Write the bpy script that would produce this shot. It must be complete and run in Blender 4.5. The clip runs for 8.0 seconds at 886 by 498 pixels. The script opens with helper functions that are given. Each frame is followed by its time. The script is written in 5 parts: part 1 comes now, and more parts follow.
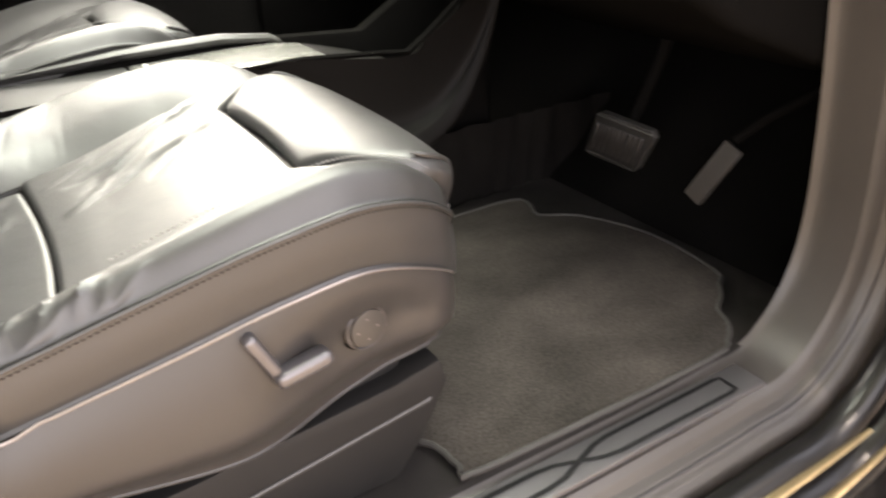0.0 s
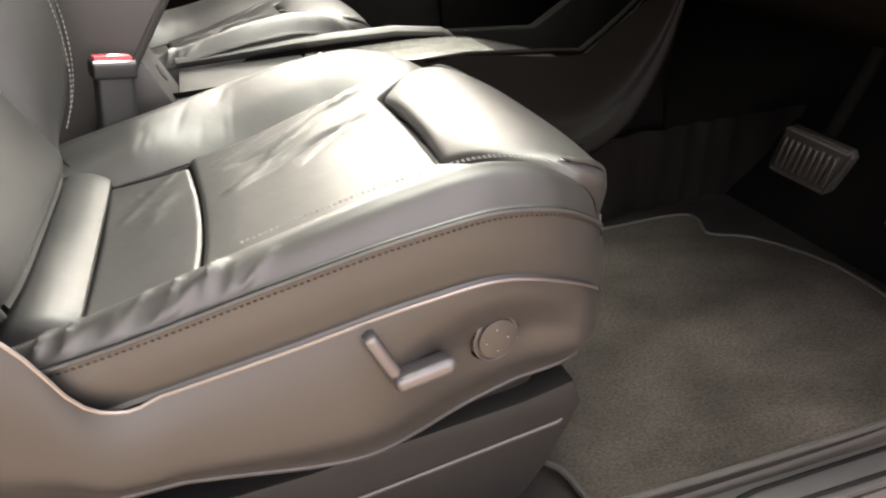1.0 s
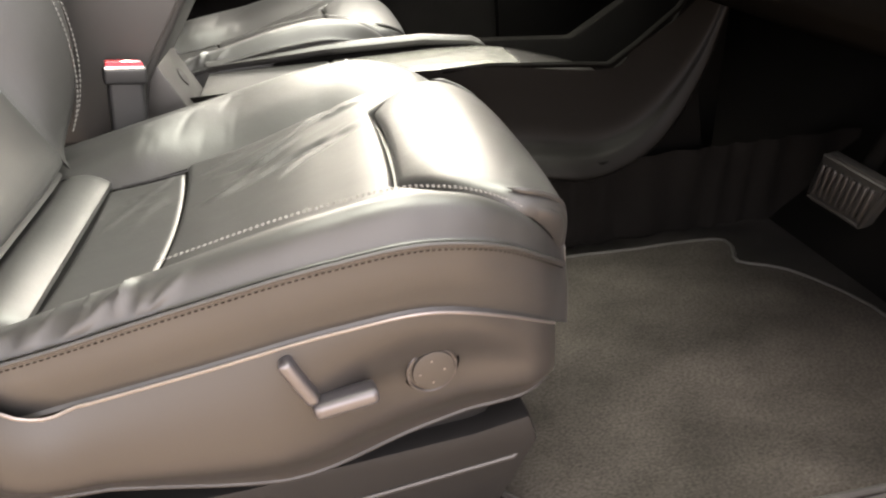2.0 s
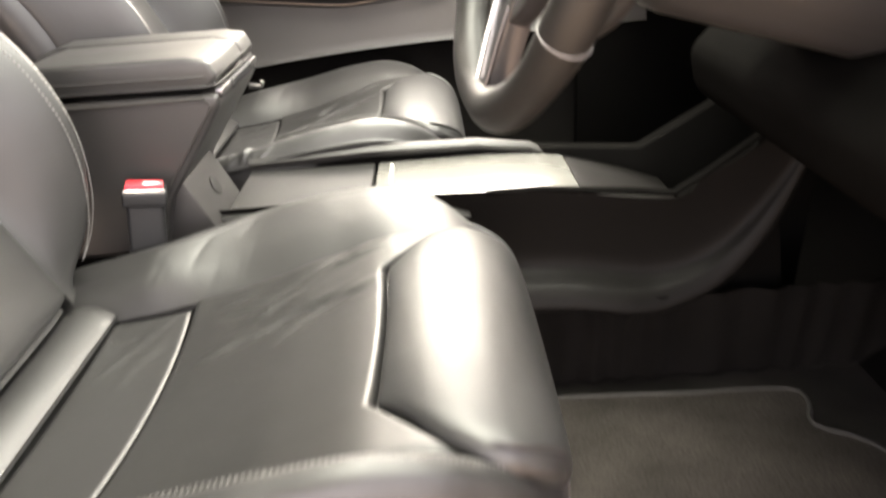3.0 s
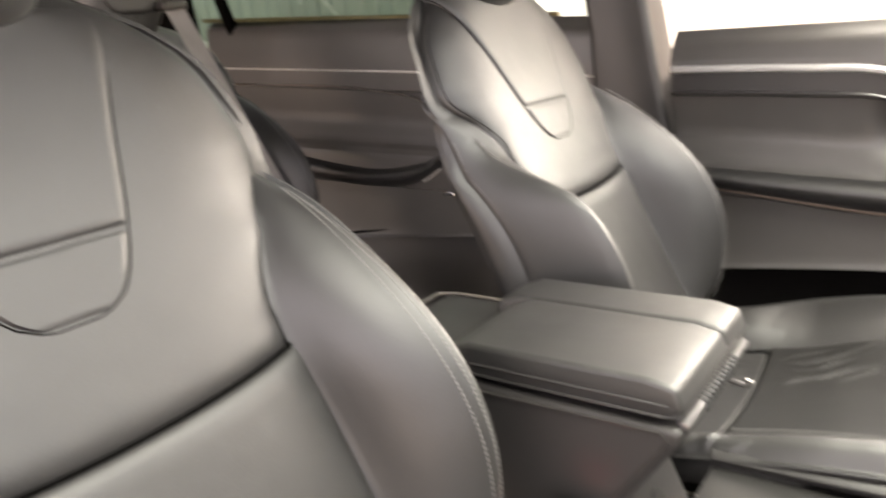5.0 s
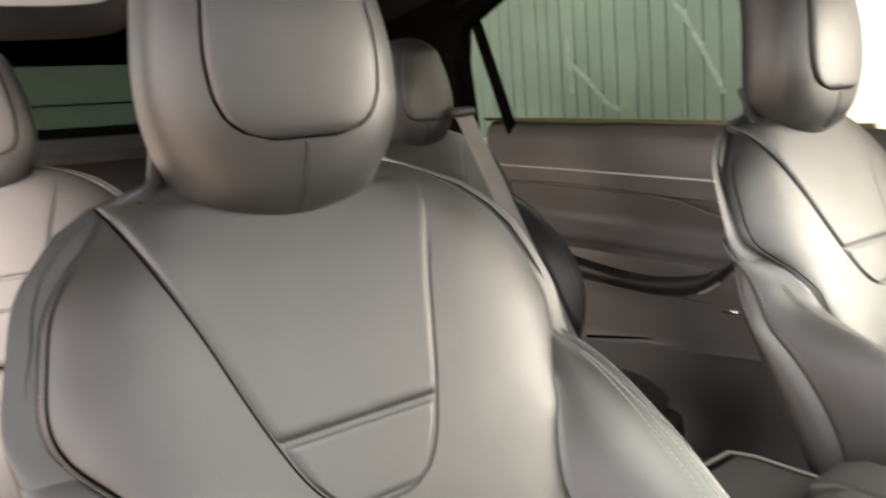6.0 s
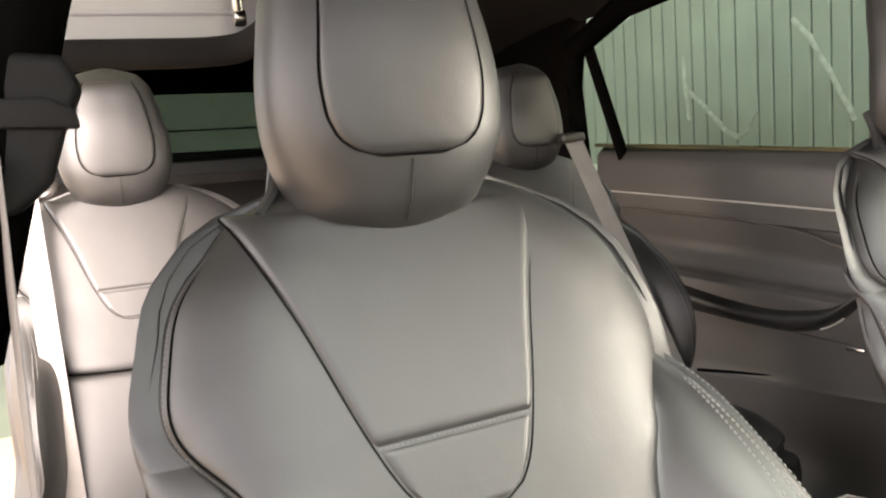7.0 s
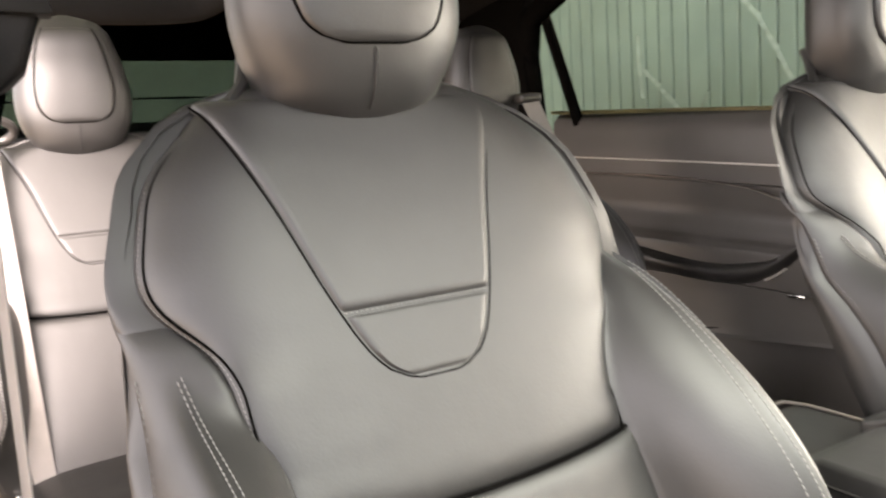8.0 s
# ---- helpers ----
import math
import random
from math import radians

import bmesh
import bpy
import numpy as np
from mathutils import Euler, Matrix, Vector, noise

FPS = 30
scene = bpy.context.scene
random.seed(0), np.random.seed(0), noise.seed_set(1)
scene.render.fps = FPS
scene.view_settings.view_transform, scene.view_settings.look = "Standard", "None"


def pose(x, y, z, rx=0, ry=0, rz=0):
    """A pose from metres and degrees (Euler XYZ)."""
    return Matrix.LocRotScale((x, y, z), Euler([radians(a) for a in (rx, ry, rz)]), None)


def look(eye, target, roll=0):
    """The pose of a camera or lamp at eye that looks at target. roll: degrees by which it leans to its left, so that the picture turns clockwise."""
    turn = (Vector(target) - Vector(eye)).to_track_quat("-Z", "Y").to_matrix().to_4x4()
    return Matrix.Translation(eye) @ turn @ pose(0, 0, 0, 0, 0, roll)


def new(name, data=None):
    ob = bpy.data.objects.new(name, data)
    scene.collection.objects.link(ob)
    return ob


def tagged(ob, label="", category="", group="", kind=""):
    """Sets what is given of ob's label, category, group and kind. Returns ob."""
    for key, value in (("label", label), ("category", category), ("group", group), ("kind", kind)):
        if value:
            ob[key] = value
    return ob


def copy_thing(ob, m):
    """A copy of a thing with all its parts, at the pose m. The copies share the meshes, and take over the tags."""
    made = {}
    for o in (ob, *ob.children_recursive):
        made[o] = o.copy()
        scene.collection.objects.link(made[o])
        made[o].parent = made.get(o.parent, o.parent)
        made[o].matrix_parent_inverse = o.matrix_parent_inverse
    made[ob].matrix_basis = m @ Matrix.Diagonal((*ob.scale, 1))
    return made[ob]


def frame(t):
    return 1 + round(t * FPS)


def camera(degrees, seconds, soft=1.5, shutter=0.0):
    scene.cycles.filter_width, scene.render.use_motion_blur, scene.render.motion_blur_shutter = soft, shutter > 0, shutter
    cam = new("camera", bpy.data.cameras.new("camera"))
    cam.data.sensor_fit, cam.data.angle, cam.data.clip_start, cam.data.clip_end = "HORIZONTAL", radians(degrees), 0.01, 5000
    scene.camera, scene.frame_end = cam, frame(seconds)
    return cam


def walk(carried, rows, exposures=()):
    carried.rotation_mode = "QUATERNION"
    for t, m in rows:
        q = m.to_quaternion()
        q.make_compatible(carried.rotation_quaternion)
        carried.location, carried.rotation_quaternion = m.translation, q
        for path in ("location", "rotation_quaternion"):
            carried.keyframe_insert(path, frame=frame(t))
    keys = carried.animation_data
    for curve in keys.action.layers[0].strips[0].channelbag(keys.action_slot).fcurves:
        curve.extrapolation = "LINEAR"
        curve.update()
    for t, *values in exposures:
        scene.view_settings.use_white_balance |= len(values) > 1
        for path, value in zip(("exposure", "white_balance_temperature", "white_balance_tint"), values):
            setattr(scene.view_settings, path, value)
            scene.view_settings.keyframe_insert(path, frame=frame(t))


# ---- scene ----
cam = camera(61.2, 8.0, 2.0, 0.5)
PATH = [
    (0, (0.256, -0.69, 0.575), (1.137, 0.842, -0.363), -3.2),
    (0.5, (0.262, -0.681, 0.593), (0.905, 0.972, -0.33), -3.8),
    (1, (0.291, -0.665, 0.561), (0.774, 1.047, -0.352), -4.2),
    (1.2, (0.316, -0.664, 0.553), (0.759, 1.058, -0.361), -4.3),
    (2.5, (0.47, -0.674, 0.606), (0.587, 1.114, -0.282), -4.4),
    (3, (0.519, -0.534, 0.669), (0.518, 1.274, -0.188), -4.0),
    (3.5, (0.545, -0.402, 0.73), (0.342, 1.422, -0.066), -3.9),
    (4, (0.538, -0.326, 0.762), (0.017, 1.469, 0.051), -4.4),
    (4.5, (0.507, -0.266, 0.782), (-0.332, 1.428, 0.13), -5.0),
    (5, (0.459, -0.239, 0.826), (-0.686, 1.301, 0.262), -5.1),
    (5.2, (0.436, -0.235, 0.841), (-0.815, 1.239, 0.325), -4.9),
    (6.3, (0.393, -0.235, 0.92), (-1.307, 0.781, 0.637), -4.7),
    (6.5, (0.396, -0.235, 0.921), (-1.335, 0.73, 0.658), -4.6),
    (7, (0.409, -0.237, 0.9), (-1.366, 0.653, 0.662), -4.3),
    (7.5, (0.427, -0.247, 0.853), (-1.359, 0.62, 0.611), -4.1),
    (8, (0.446, -0.265, 0.819), (-1.276, 0.717, 0.554), -4.1),
]
EXPOSURES = [(0.0, 2.75, 7250, 20), (1.0, 2.56, 7350, 22), (2.5, 2.84, 7450, 21), (3.5, 2.64, 7450, 25), (4.5, 2.38, 7500, 25), (6.5, 2.35, 7400, 19), (7.4, 2.57, 7400, 19), (8.0, 2.48, 7400, 21)]
walk(cam, [(t, look(e, g, r)) for t, e, g, r in PATH], EXPOSURES)

# ---- world, sun ----
world = bpy.data.worlds.new("sky")
scene.world = world
world.use_nodes = True
wn = world.node_tree
wn.nodes.clear()
sky = wn.nodes.new("ShaderNodeTexSky")
sky.sky_type = "NISHITA"
sky.sun_disc = False
SUN_EL, SUN_AZ = radians(50), radians(178)
sky.sun_elevation, sky.sun_rotation = SUN_EL, SUN_AZ
bg = wn.nodes.new("ShaderNodeBackground")
bg.inputs["Strength"].default_value = 0.15
out = wn.nodes.new("ShaderNodeOutputWorld")
haze = wn.nodes.new("ShaderNodeHueSaturation")
haze.inputs["Saturation"].default_value = 0.4
wn.links.new(sky.outputs[0], haze.inputs["Color"])
wn.links.new(haze.outputs[0], bg.inputs[0])
wn.links.new(bg.outputs[0], out.inputs[0])
sun = new("sun", bpy.data.lights.new("sun", "SUN"))
sun.data.energy, sun.data.angle, sun.data.color = 2.3, radians(3), (1.0, 0.93, 0.83)
sun_dir = Vector((math.sin(SUN_AZ) * math.cos(SUN_EL), math.cos(SUN_AZ) * math.cos(SUN_EL), math.sin(SUN_EL)))
sun.matrix_world = look(sun_dir * 30, (0, 0, 0))
# daylight in the windscreen's and the far window's openings
for name, place, aim, sx, sy, watts, tone, spread in (
        ("windscreen_light", (0.66, 0.33, 1.235), (0.52, 0.33, 0.30), 1.16, 0.66, 4.4, (0.87, 1.0, 0.91), 105),
        ("window_light", (0.58, 1.255, 0.98), (0.50, 0.2, 0.45), 0.70, 0.40, 3.3, (0.95, 1.0, 0.93), 150),
        ("open_door_light", (-0.80, -0.50, 0.92), (-1.25, -0.18, 0.60), 0.7, 0.6, 2.5, (1.0, 0.95, 0.93), 75)):
    lamp = new(name, bpy.data.lights.new(name, "AREA"))
    lamp.data.shape, lamp.data.size, lamp.data.size_y, lamp.data.energy, lamp.data.color = "RECTANGLE", sx, sy, watts, tone
    lamp.data.spread = radians(spread)
    lamp.matrix_world = look(place, aim)


# ---- materials ----
def material(name, colour, rough=0.5, metal=0.0, vary=0.12, scale=6.0, grain=300.0, bump=0.05, spec=0.5,
             fold=0.0, coat=0.0, sheen=0.0, stretch=(1, 1, 1), depth=0.001, blotch=0.05, contrast=0.25, fibre=0.0):
    m = bpy.data.materials.new(name)
    m.use_nodes = True
    nt = m.node_tree
    b = nt.nodes["Principled BSDF"]
    b.inputs["Roughness"].default_value = rough
    b.inputs["Metallic"].default_value = metal
    b.inputs["Specular IOR Level"].default_value = spec
    b.inputs["Coat Weight"].default_value = coat
    b.inputs["Sheen Weight"].default_value = sheen
    tc = nt.nodes.new("ShaderNodeTexCoord")
    mp = nt.nodes.new("ShaderNodeMapping")
    mp.inputs["Scale"].default_value = stretch
    nt.links.new(tc.outputs["Object"], mp.inputs[0])
    n1 = nt.nodes.new("ShaderNodeTexNoise")
    n1.inputs["Scale"].default_value, n1.inputs["Detail"].default_value = scale, 5
    nt.links.new(mp.outputs[0], n1.inputs["Vector"])
    ramp = nt.nodes.new("ShaderNodeMix")
    ramp.data_type = "RGBA"
    ramp.inputs["A"].default_value = (*[c * (1 - vary) for c in colour], 1)
    ramp.inputs["B"].default_value = (*[min(1, c * (1 + vary)) for c in colour], 1)
    cr = nt.nodes.new("ShaderNodeMapRange")
    cr.inputs["From Min"].default_value, cr.inputs["From Max"].default_value = 0.5 - contrast, 0.5 + contrast
    nt.links.new(n1.outputs["Fac"], cr.inputs["Value"])
    nt.links.new(cr.outputs["Result"], ramp.inputs["Factor"])
    tone = ramp.outputs["Result"]
    if fibre:
        n5 = nt.nodes.new("ShaderNodeTexNoise")
        n5.inputs["Scale"].default_value, n5.inputs["Detail"].default_value = 260, 3
        nt.links.new(mp.outputs[0], n5.inputs["Vector"])
        f1 = nt.nodes.new("ShaderNodeMapRange")
        f1.inputs["From Min"].default_value, f1.inputs["From Max"].default_value = 0.3, 0.7
        f1.inputs["To Min"].default_value, f1.inputs["To Max"].default_value = 1 - fibre, 1 + fibre
        nt.links.new(n5.outputs["Fac"], f1.inputs["Value"])
        f2 = nt.nodes.new("ShaderNodeVectorMath")
        f2.operation = "SCALE"
        nt.links.new(tone, f2.inputs[0])
        nt.links.new(f1.outputs["Result"], f2.inputs["Scale"])
        tone = f2.outputs["Vector"]
    nt.links.new(tone, b.inputs["Base Color"])
    rr = nt.nodes.new("ShaderNodeMapRange")
    rr.inputs["To Min"].default_value, rr.inputs["To Max"].default_value = max(0.02, rough - blotch), min(1, rough + blotch)
    n3 = nt.nodes.new("ShaderNodeTexNoise")
    n3.inputs["Scale"].default_value, n3.inputs["Detail"].default_value = scale * 3.7, 4
    nt.links.new(mp.outputs[0], n3.inputs["Vector"])
    nt.links.new(n3.outputs["Fac"], rr.inputs["Value"])
    nt.links.new(rr.outputs["Result"], b.inputs["Roughness"])
    if bump:
        n2 = nt.nodes.new("ShaderNodeTexNoise")
        n2.inputs["Scale"].default_value, n2.inputs["Detail"].default_value = grain, 2
        nt.links.new(mp.outputs[0], n2.inputs["Vector"])
        bp = nt.nodes.new("ShaderNodeBump")
        bp.inputs["Strength"].default_value, bp.inputs["Distance"].default_value = bump, depth
        nt.links.new(n2.outputs["Fac"], bp.inputs["Height"])
        last = bp
        if fold:
            n4 = nt.nodes.new("ShaderNodeTexNoise")
            n4.inputs["Scale"].default_value, n4.inputs["Detail"].default_value = 22, 2
            nt.links.new(mp.outputs[0], n4.inputs["Vector"])
            b2 = nt.nodes.new("ShaderNodeBump")
            b2.inputs["Strength"].default_value, b2.inputs["Distance"].default_value = fold, 0.01
            nt.links.new(n4.outputs["Fac"], b2.inputs["Height"])
            nt.links.new(bp.outputs[0], b2.inputs["Normal"])
            last = b2
        nt.links.new(last.outputs[0], b.inputs["Normal"])
    return m


LEATHER = material("black_leather", (0.020, 0.0194, 0.0190), 0.475, 0, 0.2, 5, 420, 0.16, spec=0.75, fold=0.07, depth=0.0006)
LEATHER_PERF = material("perforated_leather", (0.014, 0.0137, 0.0132), 0.45, 0, 0.2, 5, 700, 0.25, spec=0.6, fold=0.06, depth=0.0006)
WHEELSKIN = material("wheel_leather", (0.014, 0.0128, 0.0115), 0.5, 0, 0.2, 9, 600, 0.2, spec=0.38, depth=0.0005)
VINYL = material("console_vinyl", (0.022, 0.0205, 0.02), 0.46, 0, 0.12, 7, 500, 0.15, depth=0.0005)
# Darker copy of the console vinyl, with the flank's shade in its colour.
CONSOLESHADE = material("shaded_console_vinyl", (0.0045, 0.0040, 0.0037), 0.55, 0, 0.12, 7, 500, 0.15, spec=0.12, depth=0.0005)
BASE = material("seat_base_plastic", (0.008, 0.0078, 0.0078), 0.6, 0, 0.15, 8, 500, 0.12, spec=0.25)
TRAY = material("tray_leathercloth", (0.016, 0.0155, 0.0148), 0.62, 0, 0.15, 7, 500, 0.2, spec=0.35, depth=0.0005)
DOORVINYL = material("door_panel_vinyl", (0.074, 0.0695, 0.066), 0.40, 0, 0.12, 6, 500, 0.14, depth=0.0005)
RIB = material("pedal_rib_rubber", (0.017, 0.015, 0.0135), 0.6, 0, 0.2, 25, 300, 0.2)
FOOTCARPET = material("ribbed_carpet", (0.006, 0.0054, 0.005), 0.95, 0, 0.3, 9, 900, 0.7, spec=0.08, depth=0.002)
PLASTIC = material("dark_plastic", (0.027, 0.0248, 0.0233), 0.42, 0, 0.1, 7, 600, 0.12, depth=0.0004)
BLACK = material("black_plastic", (0.012, 0.012, 0.013), 0.5, 0, 0.1, 8, 500, 0.1, depth=0.0004)
# Near-black without gloss: deep shade of dash, footwell and gaps is put into it.
DULLSHADE = material("dull_shade_black", (0.0040, 0.0038, 0.0036), 0.92, 0, 0.2, 8, 500, 0.2, spec=0.0)
THREAD = material("grey_thread", (0.15, 0.146, 0.142), 0.7, 0, 0.1, 40, 800, 0.2)
SATIN = material("satin_metal", (0.22, 0.215, 0.22), 0.3, 0.9, 0.08, 20, 500, 0.05)
DARKLINE = material("inlaid_black_line", (0.004, 0.004, 0.0045), 0.7, 0, 0.1, 30, 400, 0.05, spec=0.2)
CHALK = material("chalk_scrape", (0.39, 0.475, 0.42), 0.8, 0, 0.3, 30, 200, 0.3)
PIPING = material("dark_metal_line", (0.3, 0.27, 0.25), 0.35, 0.8, 0.08, 20, 300, 0.03)
DARKSATIN = material("dark_satin_bezel", (0.085, 0.08, 0.08), 0.3, 0.6, 0.08, 20, 500, 0.05)
STRIP = material("bright_satin_strip", (0.58, 0.56, 0.53), 0.42, 0.25, 0.05, 20, 300, 0.02)
SWITCH = material("dark_satin_switch", (0.12, 0.115, 0.12), 0.34, 0.6, 0.08, 20, 500, 0.04)
SATINCHROME = material("satin_chrome", (0.82, 0.81, 0.8), 0.38, 0.7, 0.04, 20, 300, 0.02)
GLOSSBLACK = material("glossy_black_rubber", (0.010, 0.0096, 0.0092), 0.3, 0, 0.1, 4, 300, 0.0, blotch=0.02)
# Thread for stitches under the piping, whose shade is in the colour.
SHADETHREAD = material("shaded_thread", (0.012, 0.011, 0.010), 0.8, 0, 0.1, 40, 800, 0.2, spec=0.15)
CARPAINT = material("black_car_paint", (0.012, 0.0115, 0.011), 0.12, 0, 0.1, 3, 300, 0.0, coat=0.8, blotch=0.02)
CHROME = material("chrome", (0.75, 0.74, 0.72), 0.16, 1.0, 0.04, 20, 300, 0.02)
RED = material("red_plastic", (0.62, 0.03, 0.045), 0.35, 0, 0.06, 20, 300, 0.04)
CARPET = material("charcoal_carpet", (0.020, 0.0185, 0.0175), 0.95, 0, 0.35, 9, 900, 0.9, spec=0.08, depth=0.003)
MAT_PILE = material("floor_mat_pile", (0.046, 0.0405, 0.036), 0.95, 0, 0.34, 6, contrast=0.15, fibre=0.35, stretch=(1.0, 1.4, 1.0), grain=1100, bump=0.9, spec=0.1, depth=0.003)

BINDING = material("mat_binding", (0.022, 0.0205, 0.019), 0.7, 0, 0.15, 30, 700, 0.4)
HEADLINER = material("dark_headliner", (0.014, 0.013, 0.0126), 0.95, 0, 0.15, 12, 900, 0.5, spec=0.1)
PAINT = material("silver_paint", (0.36, 0.35, 0.36), 0.3, 0.2, 0.03, 3, 900, 0.02, coat=0.6)
RUBBER = material("rubber_seal", (0.015, 0.015, 0.015), 0.6, 0, 0.15, 14, 300, 0.1)
WEBBING = material("belt_webbing", (0.23, 0.215, 0.205), 0.75, 0, 0.12, 20, 900, 0.5, sheen=0.2)
SILLTRIM = material("sill_trim_plastic", (0.040, 0.036, 0.032), 0.42, 0, 0.15, 8, 500, 0.12, depth=0.0004)
PLATE = material("sill_plate_metal", (0.16, 0.155, 0.16), 0.32, 0.7, 0.1, 9, 700, 0.06)
DECOR = material("satin_decor_panel", (0.15, 0.147, 0.137), 0.20, 0.25, 0.05, 6, 400, 0.03, blotch=0.01)
SUEDE = material("suede_trim", (0.05, 0.044, 0.035), 0.9, 0, 0.2, 15, 900, 0.4, spec=0.15)
WARMLINE = material("warm_satin_line", (0.30, 0.235, 0.19), 0.4, 0.5, 0.1, 10, 400, 0.05)
# Colour of the paving's reflection on the sill, not of a trim part.
WARMREFLECTION = material("warm_reflection", (0.36, 0.27, 0.15), 0.3, 0.7, 0.12, 10, 400, 0.05)
GREENWALL = material("green_painted_sheet", (0.31, 0.40, 0.35), 0.55, 0, 0.18, 2.5, 60, 0.12)
PAVING = material("beige_paving", (0.49, 0.39, 0.29), 0.85, 0, 0.25, 2.0, 90, 0.4)
# The belt trim's warm reflection is mixed into its base colour.
BELTTRIM = material("belt_trim_satin", (0.27, 0.215, 0.125), 0.4, 0.5, 0.12, 10, 400, 0.05)
RENDERWALL = material("white_render", (0.74, 0.72, 0.66), 0.9, 0, 0.08, 1.6, 70, 0.4)
GRIP = material("pedal_rubber", (0.014, 0.013, 0.012), 0.6, 0, 0.2, 25, 300, 0.2)
PEDALMETAL = material("pedal_metal", (0.032, 0.028, 0.025), 0.5, 0.2, 0.1, 20, 300, 0.05)


def glass_material(name, tint):
    m = bpy.data.materials.new(name)
    m.use_nodes = True
    b = m.node_tree.nodes["Principled BSDF"]
    b.inputs["Base Color"].default_value = (*tint, 1)
    b.inputs["Transmission Weight"].default_value = 1.0
    b.inputs["Roughness"].default_value = 0.0
    b.inputs["IOR"].default_value = 1.05
    return m


GLASS = glass_material("car_glass", (0.9, 0.95, 0.91))
PRIVACY = glass_material("privacy_glass", (0.6, 0.66, 0.61))
DARKGLASS = glass_material("dark_hatch_glass", (0.09, 0.115, 0.10))


# ---- mesh helpers ----
def spline(xs, ys):
    """A smooth function through the given stations."""
    xs, ys = np.array(xs, float), np.array(ys, float)
    d = np.gradient(ys, xs)

    xl, yl, dl = xs.tolist(), ys.tolist(), d.tolist()
    last = len(xl) - 2

    def f(x):
        x = min(max(x, xl[0]), xl[-1])
        i = 0
        while i < last and x >= xl[i + 1]:
            i += 1
        h = xl[i + 1] - xl[i]
        s = (x - xl[i]) / h
        r = 1 - s
        return (1 + 2 * s) * r * r * yl[i] + s * r * r * h * dl[i] + s * s * (3 - 2 * s) * yl[i + 1] - s * s * r * h * dl[i + 1]
    return f


def bend(q, *knots):
    """Smooth interpolation through evenly spaced values, q from 0 to 1."""
    n = len(knots) - 1
    i = min(max(int(q * n), 0), n - 1)
    t = q * n - i
    p0, p1, p2, p3 = knots[max(i - 1, 0)], knots[i], knots[i + 1], knots[min(i + 2, n)]
    return p1 + 0.5 * t * (p2 - p0 + t * (2 * p0 - 5 * p1 + 4 * p2 - p3 + t * (3 * (p1 - p2) + p3 - p0)))


def smooth(points, n):
    """A smooth line of n steps through a few places."""
    return [Vector([bend(k / n, *[p[i] for p in points]) for i in range(3)]) for k in range(n + 1)]


def thing(name, label, category, at=(0, 0, 0), group="", kind=""):
    ob = new(name)
    ob.empty_display_size = 0.05
    ob.location = at
    return tagged(ob, label, category, group, kind)


def part(name, bm, material, parent=None, label="", smooth=True):
    me = bpy.data.meshes.new(name)
    bm.normal_update()
    bm.to_mesh(me)
    bm.free()
    if smooth:
        for p in me.polygons:
            p.use_smooth = True
        me.set_sharp_from_angle(angle=radians(38))
    me.materials.append(material)
    ob = new(name, me)
    if parent is not None:
        top = parent
        while top.parent is not None:
            top = top.parent
        me.transform(Matrix.Translation(-top.location))
        ob.parent = parent
    return tagged(ob, label)


def grid(f, nu, nv, close_v=False):
    """A sheet of quads from f(a, b), with a and b from 0 to 1."""
    bm = bmesh.new()
    rows = []
    for i in range(nu + 1):
        rows.append([bm.verts.new(f(i / nu, j / nv)) for j in range(nv + (0 if close_v else 1))])
    for i in range(nu):
        n = len(rows[0])
        for j in range(nv):
            bm.faces.new((rows[i][j], rows[i][(j + 1) % n], rows[i + 1][(j + 1) % n], rows[i + 1][j]))
    return bm


def pillow(surf, region, nu, nv, puff=0.006, roll=0.12, tuck=0.006, extra=None):
    """An upholstered panel: region(a, b) gives the surface's (p, q); the edge rolls down into its seam."""
    def pos(a, b):
        p, q = region(a, b)
        e = 1e-3
        o = Vector(surf(p, q))
        du = Vector(surf(p + e, q)) - Vector(surf(p - e, q))
        dv = Vector(surf(p, q + e)) - Vector(surf(p, q - e))
        n = du.cross(dv)
        n = n.normalized() if n.length > 1e-12 else Vector((0, 0, 1))
        ea, eb = min(a, 1 - a) / roll, min(b, 1 - b) / roll
        k = math.sqrt(max(0, 1 - (1 - min(ea, 1)) ** 2)) * math.sqrt(max(0, 1 - (1 - min(eb, 1)) ** 2))
        h = -tuck + (puff + tuck) * k + (extra(a, b) if extra else 0)
        return o + n * h

    def warp(s):
        """Finer steps towards the edges."""
        return 0.5 - 0.5 * math.cos(math.pi * s) * (0.55 + 0.45 * abs(math.cos(math.pi * s)))
    return grid(lambda a, b: pos(warp(a), warp(b)), nu, nv)


def bevelled(bm, r, seg=2, angle=30):
    edges = [e for e in bm.edges if len(e.link_faces) == 2 and e.calc_face_angle(0) > radians(angle)]
    bmesh.ops.bevel(bm, geom=edges, offset=r, segments=seg, profile=0.6, affect="EDGES", clamp_overlap=True)
    return bm


def box(x0, x1, y0, y1, z0, z1, r=0.004, seg=2):
    bm = bmesh.new()
    bmesh.ops.create_cube(bm, size=1, matrix=Matrix.Translation(((x0 + x1) / 2, (y0 + y1) / 2, (z0 + z1) / 2)) @ Matrix.Diagonal((x1 - x0, y1 - y0, z1 - z0, 1)))
    return bevelled(bm, r, seg) if r else bm


